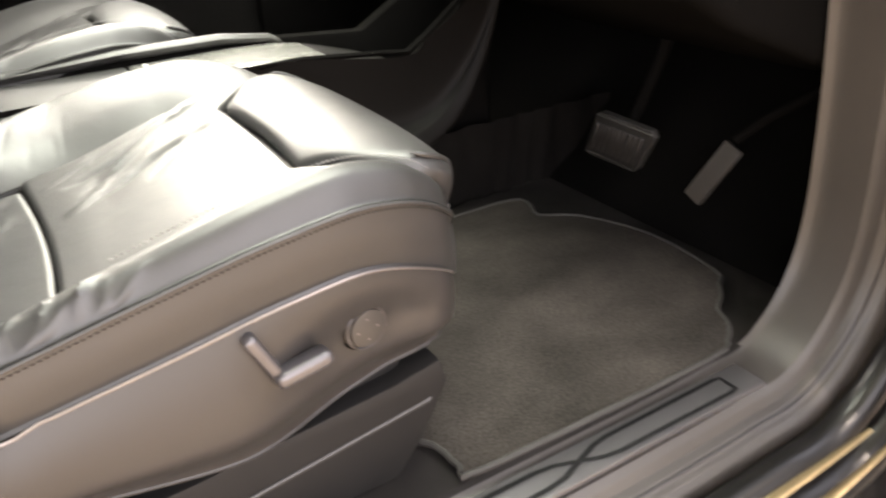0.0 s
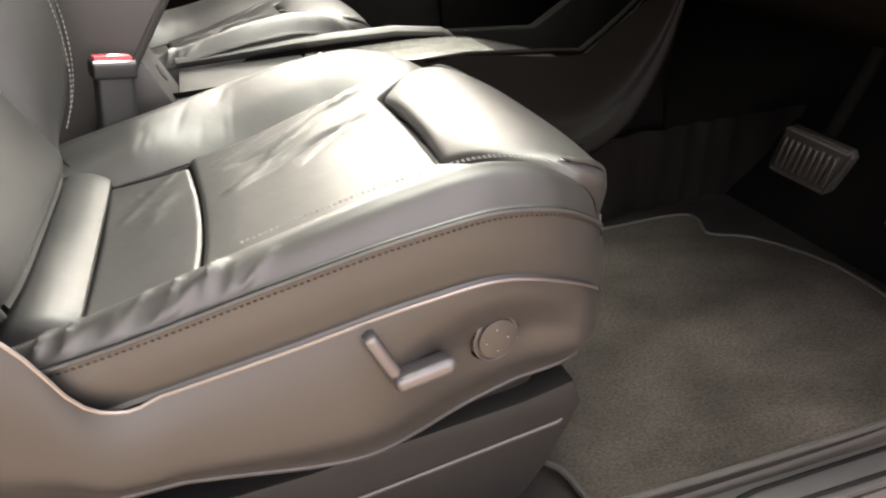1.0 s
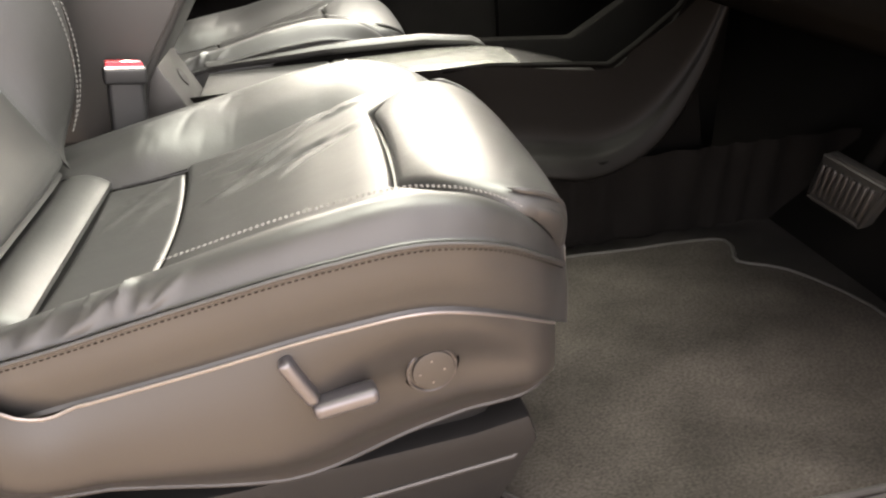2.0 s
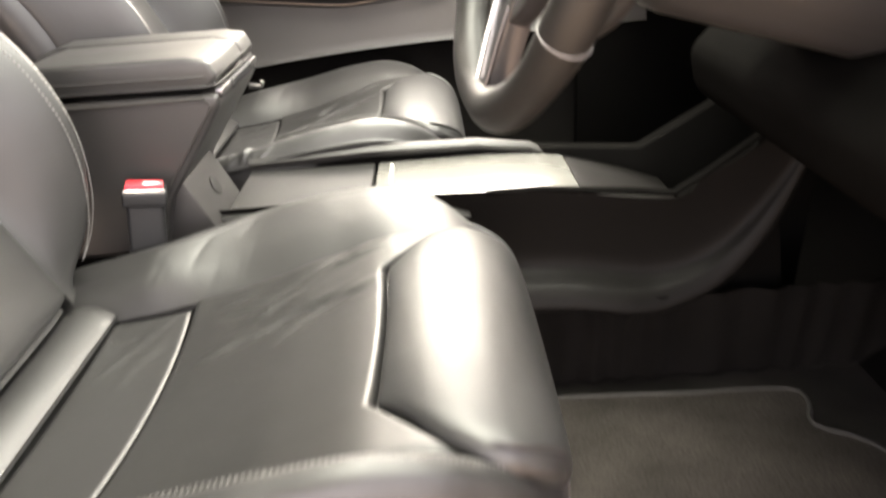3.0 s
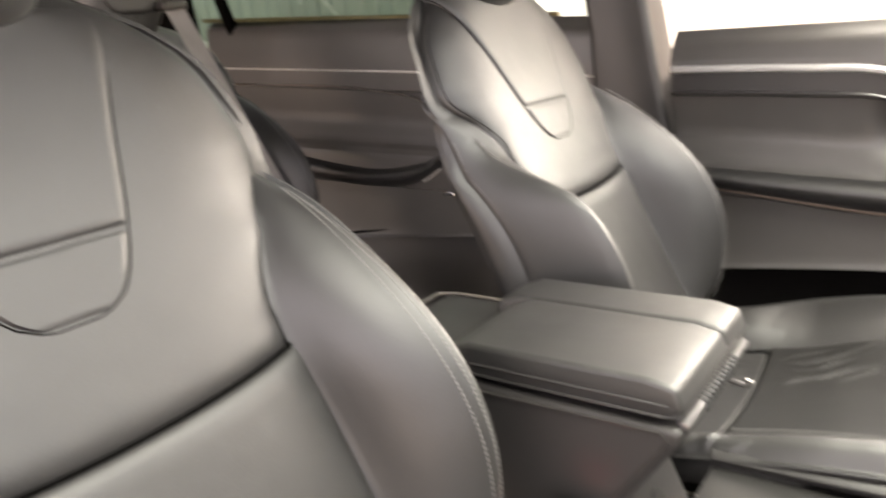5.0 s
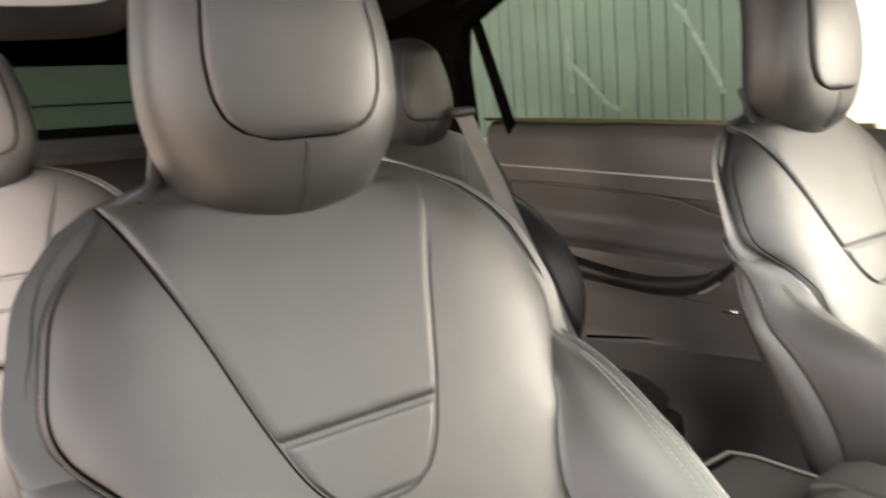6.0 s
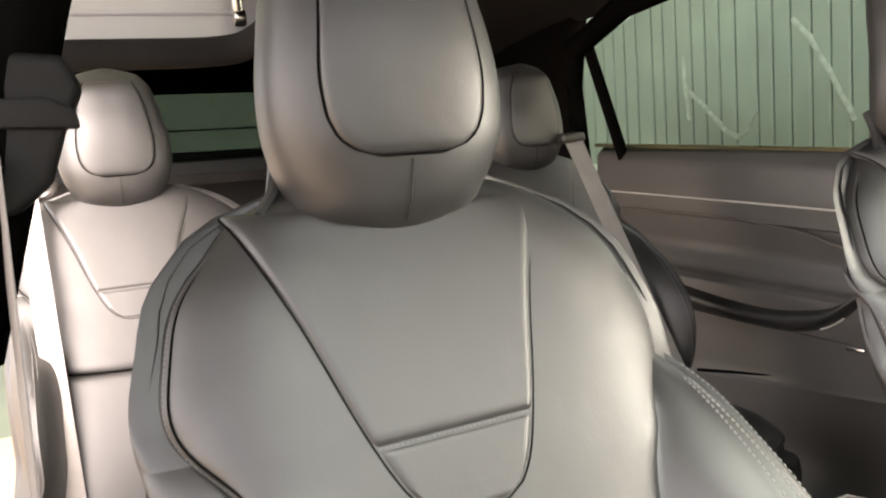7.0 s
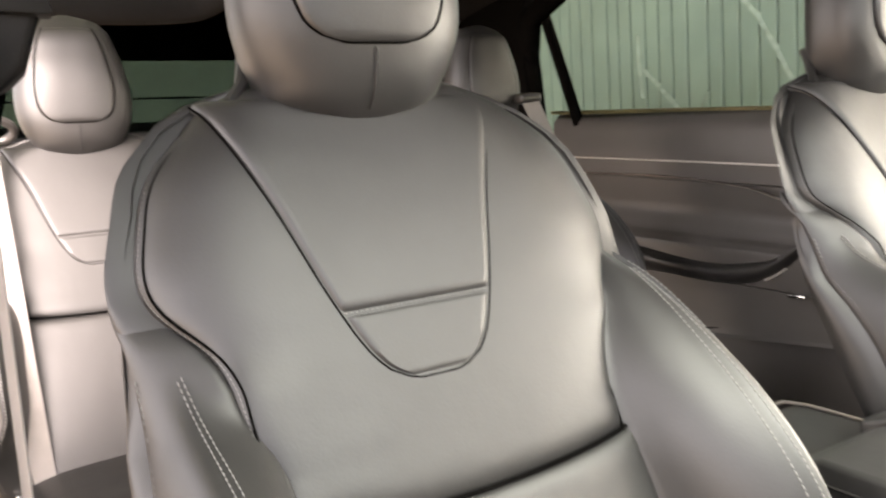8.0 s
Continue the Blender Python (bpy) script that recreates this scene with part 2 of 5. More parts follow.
def prism(points, axis, lo, hi, r=0.004, seg=2):
    """An outline (of the two other axes, in order) drawn out along an axis from lo to hi."""
    bm = bmesh.new()

    def put(p, h):
        return {"x": (h, p[0], p[1]), "y": (p[0], h, p[1]), "z": (p[0], p[1], h)}[axis]
    a = [bm.verts.new(put(p, lo)) for p in points]
    b = [bm.verts.new(put(p, hi)) for p in points]
    n = len(points)
    bm.faces.new(a)
    bm.faces.new(list(reversed(b)))
    for i in range(n):
        bm.faces.new((a[i], b[i], b[(i + 1) % n], a[(i + 1) % n]))
    bmesh.ops.recalc_face_normals(bm, faces=bm.faces)
    return bevelled(bm, r, seg) if r else bm


def tube(points, r, n=8, closed=False, flat=1.0):
    """A round cord along points. flat squeezes it along the second cross axis."""
    pts = [Vector(p) for p in points]
    bm = bmesh.new()
    rings = []
    up = Vector((0.13, 0.2, 0.97))
    for i, p in enumerate(pts):
        if closed:
            t = pts[(i + 1) % len(pts)] - pts[i - 1]
        else:
            t = pts[min(i + 1, len(pts) - 1)] - pts[max(i - 1, 0)]
        t.normalize()
        s = t.cross(up).normalized()
        u = s.cross(t)
        rr = r(i / (len(pts) - 1)) if callable(r) else r
        rings.append([bm.verts.new(p + (s * math.cos(k) + u * math.sin(k) * flat) * rr) for k in (2 * math.pi * j / n for j in range(n))])
    m = len(rings)
    for i in range(m if closed else m - 1):
        a, b = rings[i], rings[(i + 1) % m]
        for j in range(n):
            bm.faces.new((a[j], a[(j + 1) % n], b[(j + 1) % n], b[j]))
    if not closed:
        bm.faces.new(list(reversed(rings[0])))
        bm.faces.new(rings[-1])
    return bm


def along(points, step):
    """Evenly spaced places along a line of points, with the direction there."""
    pts = [Vector(p) for p in points]
    done, want, res = 0.0, 0.0, []
    for a, b in zip(pts, pts[1:]):
        length = (b - a).length
        if length < 1e-9:
            continue
        while want <= done + length:
            res.append((a.lerp(b, (want - done) / length), (b - a).normalized()))
            want += step
        done += length
    return res


def stitches(points, step=0.0042, length=0.0028, r=0.00035):
    """A row of thread stitches laid along a seam."""
    bm = bmesh.new()
    for p, t in along(points, step):
        s = t.cross(Vector((0.1, 0.3, 0.95))).normalized()
        u = s.cross(t)
        ring = []
        for d, k in ((-0.5, 0.3), (-0.25, 1), (0.25, 1), (0.5, 0.3)):
            ring.append([bm.verts.new(p + t * d * length + (s * x + u * y) * r * k) for x, y in ((1, 0), (0, 1), (-1, 0), (0, -1))])
        for a, b in zip(ring, ring[1:]):
            for j in range(4):
                bm.faces.new((a[j], a[(j + 1) % 4], b[(j + 1) % 4], b[j]))
    return bm


def disc(radius, depth, n=40, r=0.002):
    """A round button lying in the xz plane that faces -y."""
    bm = bmesh.new()
    bmesh.ops.create_cone(bm, cap_ends=True, segments=n, radius1=radius, radius2=radius, depth=depth, matrix=Matrix.Rotation(radians(90), 4, "X"))
    return bevelled(bm, r, 2, 50)


def moved(bm, m):
    bmesh.ops.transform(bm, matrix=m, verts=bm.verts)
    return bm


def joined(*bms):
    me = bpy.data.meshes.new("tmp")
    res = bmesh.new()
    for b in bms:
        b.to_mesh(me)
        b.free()
        res.from_mesh(me)
    bpy.data.meshes.remove(me)
    return res


# ---- seats ----
SEAT_Y = 0.012
CUSH_Y = 0.030
MID_Y = 0.002
XS = [0.08, 0.20, 0.30, 0.40, 0.47, 0.53, 0.57, 0.60]
in_h, in_z = spline(XS, [0.158, 0.167, 0.172, 0.175, 0.175, 0.171, 0.156, 0.124]), spline(XS, [0.262, 0.268, 0.285, 0.315, 0.334, 0.329, 0.296, 0.252])
cr_h, cr_z = spline(XS, [0.206, 0.211, 0.211, 0.211, 0.206, 0.195, 0.172, 0.132]), spline(XS, [0.282, 0.316, 0.341, 0.363, 0.367, 0.345, 0.308, 0.258])
lo_h, lo_z = spline(XS, [0.245, 0.248, 0.248, 0.245, 0.237, 0.219, 0.190, 0.137]), spline(XS, [0.285, 0.303, 0.322, 0.337, 0.338, 0.318, 0.287, 0.250])
pi_h, pi_z = spline(XS, [0.243, 0.243, 0.241, 0.236, 0.226, 0.206, 0.181, 0.142]), spline(XS, [0.235, 0.253, 0.266, 0.278, 0.276, 0.250, 0.222, 0.190])
PADP = [0, 0.10, 0.24, 0.42, 0.58, 0.72, 0.86, 1.0]
pad_x = spline(PADP, [0.452, 0.473, 0.505, 0.552, 0.590, 0.599, 0.588, 0.560])
pad_z = spline(PADP, [0.334, 0.344, 0.351, 0.346, 0.321, 0.278, 0.220, 0.160])
pad_h = spline(PADP, [0.110, 0.126, 0.162, 0.180, 0.160, 0.135, 0.122, 0.116])
ZB = [0.30, 0.36, 0.42, 0.50, 0.58, 0.64, 0.69, 0.722]
bi_h = spline(ZB, [0.155, 0.158, 0.158, 0.153, 0.146, 0.156, 0.182, 0.192])
bc_h, bc_x = spline(ZB, [0.200, 0.218, 0.226, 0.230, 0.230, 0.228, 0.220, 0.210]), spline(ZB, [-0.030, 0.030, 0.072, 0.104, 0.098, 0.060, 0.006, -0.050])
bo_h, bo_x = spline(ZB, [0.215, 0.240, 0.252, 0.258, 0.258, 0.252, 0.240, 0.215]), spline(ZB, [-0.06, -0.01, 0.026, 0.055, 0.050, 0.018, -0.026, -0.066])
wing_h = spline([0.55, 0.58, 0.64, 0.69, 0.72, 0.77, 0.835, 0.868, 0.885], [0.150, 0.148, 0.162, 0.197, 0.225, 0.225, 0.187, 0.130, 0.080])
ins_h = spline([0.650, 0.653, 0.659, 0.669, 0.683, 0.70, 0.79, 0.868], [0.016, 0.026, 0.038, 0.048, 0.057, 0.065, 0.099, 0.134])
shell_h = spline([0.26, 0.35, 0.5, 0.6, 0.7, 0.77, 0.835, 0.868, 0.888], [0.20, 0.236, 0.252, 0.252, 0.246, 0.232, 0.194, 0.137, 0.06])
head_h = spline([0.848, 0.856, 0.88, 0.92, 0.95, 1.0, 1.05, 1.085, 1.10, 1.106], [0.040, 0.064, 0.083, 0.098, 0.100, 0.094, 0.082, 0.066, 0.045, 0.012])
head_f = spline([0.848, 0.87, 0.90, 0.95, 1.03, 1.08, 1.106], [-0.135, -0.115, -0.105, -0.102, -0.112, -0.128, -0.155])
headins_h = spline([0.905, 0.908, 0.916, 0.93, 0.95, 1.0, 1.05, 1.08], [0.022, 0.036, 0.052, 0.062, 0.066, 0.063, 0.053, 0.040])


def ease(t):
    t = min(1, max(0, t))
    return t * t * (3 - 2 * t)


def back_plane(z):
    return -0.005 - 0.5 * (z - 0.575)


def wing_at(s, z):
    """Half the wing panel's width; on the door's side its rolled flank takes more room."""
    return wing_h(z) - (0.022 * ease((z - 0.63) / 0.06) * (1 - ease((z - 0.83) / 0.05)) if s < 0 else 0.0)


def back_surface(y, z):
    w = max(wing_at(y, z), 0.1) if z > 0.6 else 0.16
    drop = 0.008 + 0.037 * min(1, max(0, (z - 0.665) / 0.06))
    return Vector((back_plane(z) - drop * min(1.1, abs(y) / (w + 0.004)) ** 5, SEAT_Y + y, z))


def cushion_top(x, y):
    return Vector((x, CUSH_Y + y, in_z(x) - 0.007 * (1 - min(1, abs(y) / in_h(x)) ** 2)))


def wide(s, x):
    """How much further the bolster beside the console stands out."""
    return 0.070 * ease((x - 0.18) / 0.13) * (1 - 0.7 * ease((x - 0.47) / 0.12)) if s > 0 else 0.0


def bolster_point(s, x, q):
    h = bend(q, in_h(x), cr_h(x) + wide(s, x), lo_h(x) + wide(s, x))
    cz, lz, iz = cr_z(x) - 0.24 * wide(s, x), lo_z(x) - 0.28 * wide(s, x), in_z(x)
    z = bend(q, iz - 0.004, iz * 0.35 + cz * 0.65, cz, cz * 0.46 + lz * 0.54 + 0.011, lz)
    return Vector((x, CUSH_Y + s * h, z))


def back_bolster_point(s, z, q):
    # the bolster on the door's side is narrower, with a steep flank
    up = ease((z - 0.36) / 0.10) if s < 0 else 0.0
    tuck = up * ease((z - 0.585) / 0.10)
    h = bend(q, bi_h(z) - 0.010 * up, bc_h(z) - 0.040 * up, bo_h(z) - 0.036 * up)
    cx, ox = bc_x(z) - 0.045 * tuck, bo_x(z) - 0.080 * up * (1 - 0.7 * ease((z - 0.62) / 0.08))
    x = bend(q, -0.011 - 0.04 * ease((z - 0.68) / 0.045), 0.62 * cx, cx, 0.42 * cx + 0.58 * ox + 0.006, ox)
    p = Vector((back_plane(z) + x, SEAT_Y + s * h, z))
    if s < 0 and z > 0.60:
        # its head runs out under the wing's rolled edge
        p = p.lerp(wing_flank(s, z, 0.75 * q) + Vector((0.003 - 0.012 * ease((z - 0.69) / 0.03), 0, 0)), ease((z - 0.60) / 0.075))
    return p


def wing_flank(s, z, b):
    """The flank from the wing's edge back to the shell's rim."""
    o = back_surface(wing_at(s, z) * 0.985 * s, z) + Vector((-0.004, 0, 0))
    e = Vector((back_plane(z) - shell_back(z) - 0.005, SEAT_Y + s * (shell_h(z) * 1.002 - shell_trim(s, z)), z))
    return o.lerp(e, b) + Vector((0, s * 0.014 * math.sin(math.pi * b), 0))


def shell_trim(s, z):
    """How much narrower the shell is on the door's side."""
    return 0.026 * ease((0.90 - z) / 0.12) if s < 0 else 0.0


def shell_back(z):
    """How far the shell's rim lies behind the backrest's face."""
    return 0.070 - 0.032 * ease((z - 0.60) / 0.2)


def flip(f, s):
    """Gives a surface's first way the other sense, so that its outside faces out on both sides."""
    return f if s > 0 else (lambda a, b: f(1 - a, b))


def headrest_section(z, k, grow=0.0):
    w, f = head_h(z) + grow, head_f(z) + grow
    deep = min(0.055, 0.02 + 0.75 * head_h(z))
    c, sn = math.cos(k), math.sin(k)
    e = 2 / 2.7
    return Vector((f - deep + (deep + grow) * math.copysign(abs(c) ** e, c), MID_Y + w * math.copysign(abs(sn) ** e, sn), z))


def headrest_front(y, z, grow=0.0):
    w = head_h(z) + grow
    deep = min(0.055, 0.02 + 0.75 * head_h(z))
    t = min(0.999, abs(y) / w)
    return Vector((head_f(z) - deep + deep * (1 - t ** 2.7) ** (1 / 2.7) + grow, MID_Y + y, z))


def fold_lines(seed, count, u0, u1, v0, v1, angle, spread, length):
    """Random fold lines of a worn panel: where each starts, its way, length, width and depth."""
    rng = random.Random(seed)
    return [(rng.uniform(u0, u1), rng.uniform(v0, v1), radians(angle + rng.uniform(-spread, spread)), length * rng.uniform(0.5, 1.3),
             rng.uniform(0.0022, 0.0052), rng.uniform(-1.0, 0.75), rng.uniform(-6, 6)) for _ in range(count)]


def folds_at(lines, u, v, sharp=False):
    h = 0.0
    for u0, v0, k, length, w, d, bend in lines:
        du, dv = u - u0, v - v0
        t, c = du * math.cos(k) + dv * math.sin(k), -du * math.sin(k) + dv * math.cos(k)
        if -0.2 * length < t < 1.2 * length:
            c += bend * (t - length / 2) ** 2
            h += (-abs(d) * math.exp(-abs(c) / w) if sharp else d * math.exp(-(c / w) ** 2)) * max(0, math.sin(math.pi * min(1, max(0, t / length))))
    return h


CENTRE_FOLDS = fold_lines(3, 24, 0.245, 0.37, 0.03, 0.15, 24, 16, 0.10)
REAR_FOLDS = fold_lines(5, 10, 0.155, 0.21, 0.02, 0.13, 40, 25, 0.07)
BOLSTER_FOLDS = fold_lines(8, 30, 0.10, 0.27, 0.088, 0.110, -55, 20, 0.056)
INNER_FOLDS = fold_lines(9, 15, 0.13, 0.30, 0.004, 0.04, 65, 28, 0.03)


def add_backrest(seat, full=True, neck=True):
    back = part("backrest_panel", pillow(lambda y, z: back_surface(y, z), lambda a, b: (
        (lambda z: (wing_at(a - 0.5, z) * (2 * a - 1), z))(0.577 - 0.009 * (1 - (2 * a - 1) ** 2) + (0.308 + 0.009 * (1 - (2 * a - 1) ** 2)) * b)),
        44, 44, 0.004, 0.06, 0.004), LEATHER, seat, "smooth black leather backrest panel")
    part("backrest_insert", pillow(lambda y, z: back_surface(y, z) + Vector((0.0005, MID_Y - SEAT_Y, 0)), lambda a, b: (
        (lambda z: (ins_h(z) * (2 * a - 1), z))(0.7005 + (0.868 - 0.7005) * b)), 30, 30, 0.0062, 0.035, 0.004), LEATHER, back)
    part("backrest_insert_foot", pillow(lambda y, z: back_surface(y, z) + Vector((0.0005, MID_Y - SEAT_Y, 0)), lambda a, b: (
        (lambda z: (ins_h(z) * (2 * a - 1), z))(0.651 + (0.700 - 0.651) * b)), 26, 22, 0.0058, 0.05, 0.004), LEATHER, back)
    line = [back_surface(ins_h(0.702) * 0.95 * (k / 20 - 1), 0.7035) + Vector((0.0066, MID_Y - SEAT_Y, 0.0)) for k in range(41)]
    part("stitching", stitches(line), THREAD, back, "pale grey stitching")
    part("lumbar_panel", pillow(lambda y, z: back_surface(y, z), lambda a, b: (
        (lambda y: (y, 0.31 + (0.577 - 0.009 * (1 - (y / 0.155) ** 2) - 0.31) * b))(0.162 * (2 * a - 1))), 24, 24, 0.004, 0.06, 0.005), LEATHER, seat)
    # twin stitched seam inside the wings' rolled edges
    def wing_line(s, z, inset):
        return back_surface(s * (wing_at(s, z) - 0.003 - inset * ease((z - 0.600) / 0.07)), z) + Vector((0.0042, 0, 0))
    # Black cords draw the shade that lies in the backrest's seams.
    part("seam_cord", tube([wing_line(-1, 0.592 + 0.25 * k / 50, 0.004) - Vector((0.0006, 0, 0)) for k in range(51)], 0.0009, 6), DULLSHADE, back)
    part("stitching", stitches([wing_line(-1, 0.592 + 0.25 * k / 50, 0.0005) + Vector((0.0012, 0, 0)) for k in range(51)]), THREAD, back, "row of pale grey stitching along the wing")
    part("backrest_core", grid(lambda a, b: back_surface((2 * a - 1) * min(0.205, 0.92 * max(0.16, wing_at(-1, 0.30 + 0.50 * b))) if b > 0.6 else (2 * a - 1) * 0.145, 0.30 + 0.50 * b) + Vector((-0.010, 0, 0)), 20, 20), LEATHER, seat)
    seam = [(-ins_h(z), z) for z in (0.866 - 0.213 * k / 30 for k in range(31))]
    seam += [(ins_h(0.6508) * k / 6, 0.6505) for k in range(-5, 6)] + [(-y, z) for y, z in reversed(seam)]
    part("seam_cord", tube([back_surface(y * 0.995, z) + Vector((0.0042, MID_Y - SEAT_Y, 0)) for y, z in seam], 0.0009, 6), DULLSHADE, back)
    part("seam_cord", tube([back_surface(0.148 * (k / 15 - 1), 0.577 - 0.009 * (1 - (k / 15 - 1) ** 2)) + Vector((0.0012, 0, 0)) for k in range(31)], 0.0018, 6), DULLSHADE, back)
    for s in (-1, 1):
        part("seam_cord", tube([back_surface(s * bi_h(z) * 1.0, z) + Vector((-0.002, 0, 0)) for z in (0.34 + 0.345 * k / 40 for k in range(41))], 0.0016, 6), DULLSHADE, back)
    for s in (-1, 1):
        if full:
            head = 0.722 if s > 0 else 0.735
            f = flip(lambda a, b: (head - (head - 0.30) * a, b), s)
            bol = part("backrest_bolster", pillow(lambda z, q: back_bolster_point(s, z, q), f, 40, 22, 0.003, 0.08, 0.004), LEATHER, seat, "padded black leather side bolster")
            for off in (0.36, 0.41, 0.95):
                part("stitching", stitches([back_bolster_point(s, 0.33 + (0.367 if s > 0 else 0.345) * k / 60, min(0.95, off + 0.06 * (1 - k / 60))) + Vector((0.0040, s * 0.0010, 0.002)) for k in range(61)], 0.0056, 0.0040, 0.0008), THREAD, bol, "double row of pale grey stitching")
        # edge band, from the bolster or the wing round to the shell
        def band(a, b):
            z = 0.31 + 0.572 * a
            o = back_surface(wing_at(s, z) * 0.985 * s, z) + Vector((-0.004, 0, 0))
            if full and z < 0.72:
                o = back_bolster_point(s, max(z, 0.31), 0.985).lerp(o, ease((z - (0.655 if s > 0 else 0.625)) / 0.065))
            e = Vector((back_plane(z) - shell_back(z) - 0.005, SEAT_Y + s * (shell_h(z) * 1.002 - shell_trim(s, z)), z))
            m = o.lerp(e, b)
            return m + Vector((0, s * (0.008 + 0.008 * ease((z - 0.66) / 0.05)) * math.sin(math.pi * b), 0))
        part("backrest_side_band", grid(flip(band, -s), 40, 10), LEATHER, seat)
        # the wing's rolled edge, which stands over the head of the bolster
        def wing_roll(a, b):
            z = 0.585 + 0.14 * a
            o = back_surface(s * wing_at(s, z) * 0.992, z) + Vector((-0.001, 0, 0))
            deep = 0.004 + 0.046 * ease((z - 0.63) / 0.05) * (1 - ease((z - 0.700) / 0.025))
            return o + Vector((-deep * b, s * deep * (0.14 * math.sin(math.pi * min(1, 1.6 * b)) - 0.15 * b), 0))
        part("wing_edge", grid(flip(wing_roll, -s), 30, 8), LEATHER, seat, "rolled leather edge of the backrest wing")
        if s > 0:
            part("stitching", stitches([band(k / 60, 0.06) + Vector((0.001, 0.0015, 0)) for k in range(38, 61)]), THREAD, seat)

    def shell(a, b):
        z = 0.26 + 0.63 * a
        k = math.pi * (b - 0.5)
        return Vector((back_plane(z) - shell_back(z) - 0.030 * math.cos(k) * min(1, (0.895 - z) / 0.05 + 0.2), SEAT_Y - (shell_h(z) - shell_trim(-math.sin(k), z)) * math.sin(k), z))
    part("back_shell", grid(shell, 30, 24), PLASTIC, seat, "dark plastic seat back shell")
    hd = part("headrest", grid(lambda a, b: headrest_section(0.848 + 0.258 * (0.5 - 0.5 * math.cos(math.pi * a)), 2 * math.pi * b), 40, 48, True), LEATHER, seat, "rounded black leather integrated headrest")
    part("headrest_insert", pillow(lambda y, z: headrest_front(y, z, 0.001), lambda a, b: (
        (lambda z: (headins_h(z) * (2 * a - 1), z))(0.905 + 0.175 * b)), 30, 30, 0.0022, 0.05, 0.0035), LEATHER, hd)
    rim = [(-headins_h(z), z) for z in (1.078 - 0.172 * k / 30 for k in range(31))]
    rim += [(headins_h(0.906) * k / 6, 0.9055) for k in range(-5, 6)] + [(-y, z) for y, z in reversed(rim)]
    # Shade in the headrest insert's seam, as a black cord.
    part("seam_cord", tube([headrest_front(y, z, 0.0008) for y, z in rim], 0.0009, 6), DULLSHADE, hd)
    part("headrest_seam", tube([headrest_front(0, 0.856 + 0.046 * k / 8) + Vector((0.0004, 0, 0)) for k in range(9)], 0.0013, 6), RUBBER, hd)
    if neck:
        for s in (-1, 1):
            bow = [Vector((-0.200, MID_Y + s * 0.080, 0.915)), Vector((-0.190, MID_Y + s * 0.084, 0.90)), Vector((-0.180, MID_Y + s * 0.090, 0.882)), Vector((-0.168, MID_Y + s * 0.104, 0.866))]
            part("neck_edge", tube(bow, 0.006, 8), LEATHER, hd, "rolled leather edge beside the headrest")
    for y in (-0.045, 0.045):
        part("headrest_post", tube([(-0.17, MID_Y + y, 0.80), (-0.165, MID_Y + y, 0.88)], 0.009, 12), BLACK, hd)


def seam_bow(b):
    """How far a cross seam bows forward of its ends."""
    return 0.011 * (1 - (2 * b - 1) ** 2)


def shield_top(x, rear):
    return SHIELD_REAR(x) if x < 0.215 and rear else pi_z(x)


SHIELD_REAR = spline([-0.04, 0.06, 0.12, 0.145, 0.165, 0.19, 0.215], [0.415, 0.380, 0.345, 0.312, 0.270, 0.252, 0.2555])
SHIELD_FOOT = spline([0.02, 0.156, 0.238, 0.321, 0.414, 0.488, 0.54, 0.575], [0.178, 0.172, 0.157, 0.140, 0.133, 0.136, 0.137, 0.140])


def shield_point(s, x, b, rear=True):
    """The moulded cover below the cushion on side s; b runs from its top edge to its foot."""
    z0, z1 = shield_top(x, rear) - 0.001, SHIELD_FOOT(x)
    lean = 0.010 * math.sin(math.pi * min(1, b * 1.1)) - 0.016 * max(0, b - 0.72) / 0.28
    lean += 0.010 * min(1, max(0, (0.21 - x) / 0.05)) - 0.031 * ease((x - 0.33) / 0.13) * (1 - 0.75 * ease((x - 0.49) / 0.09)) * ease(b * 2)
    return Vector((x, CUSH_Y + s * (pi_h(x) + 0.6 * wide(s, x) + 0.002 + lean), z0 + (z1 - z0) * b))


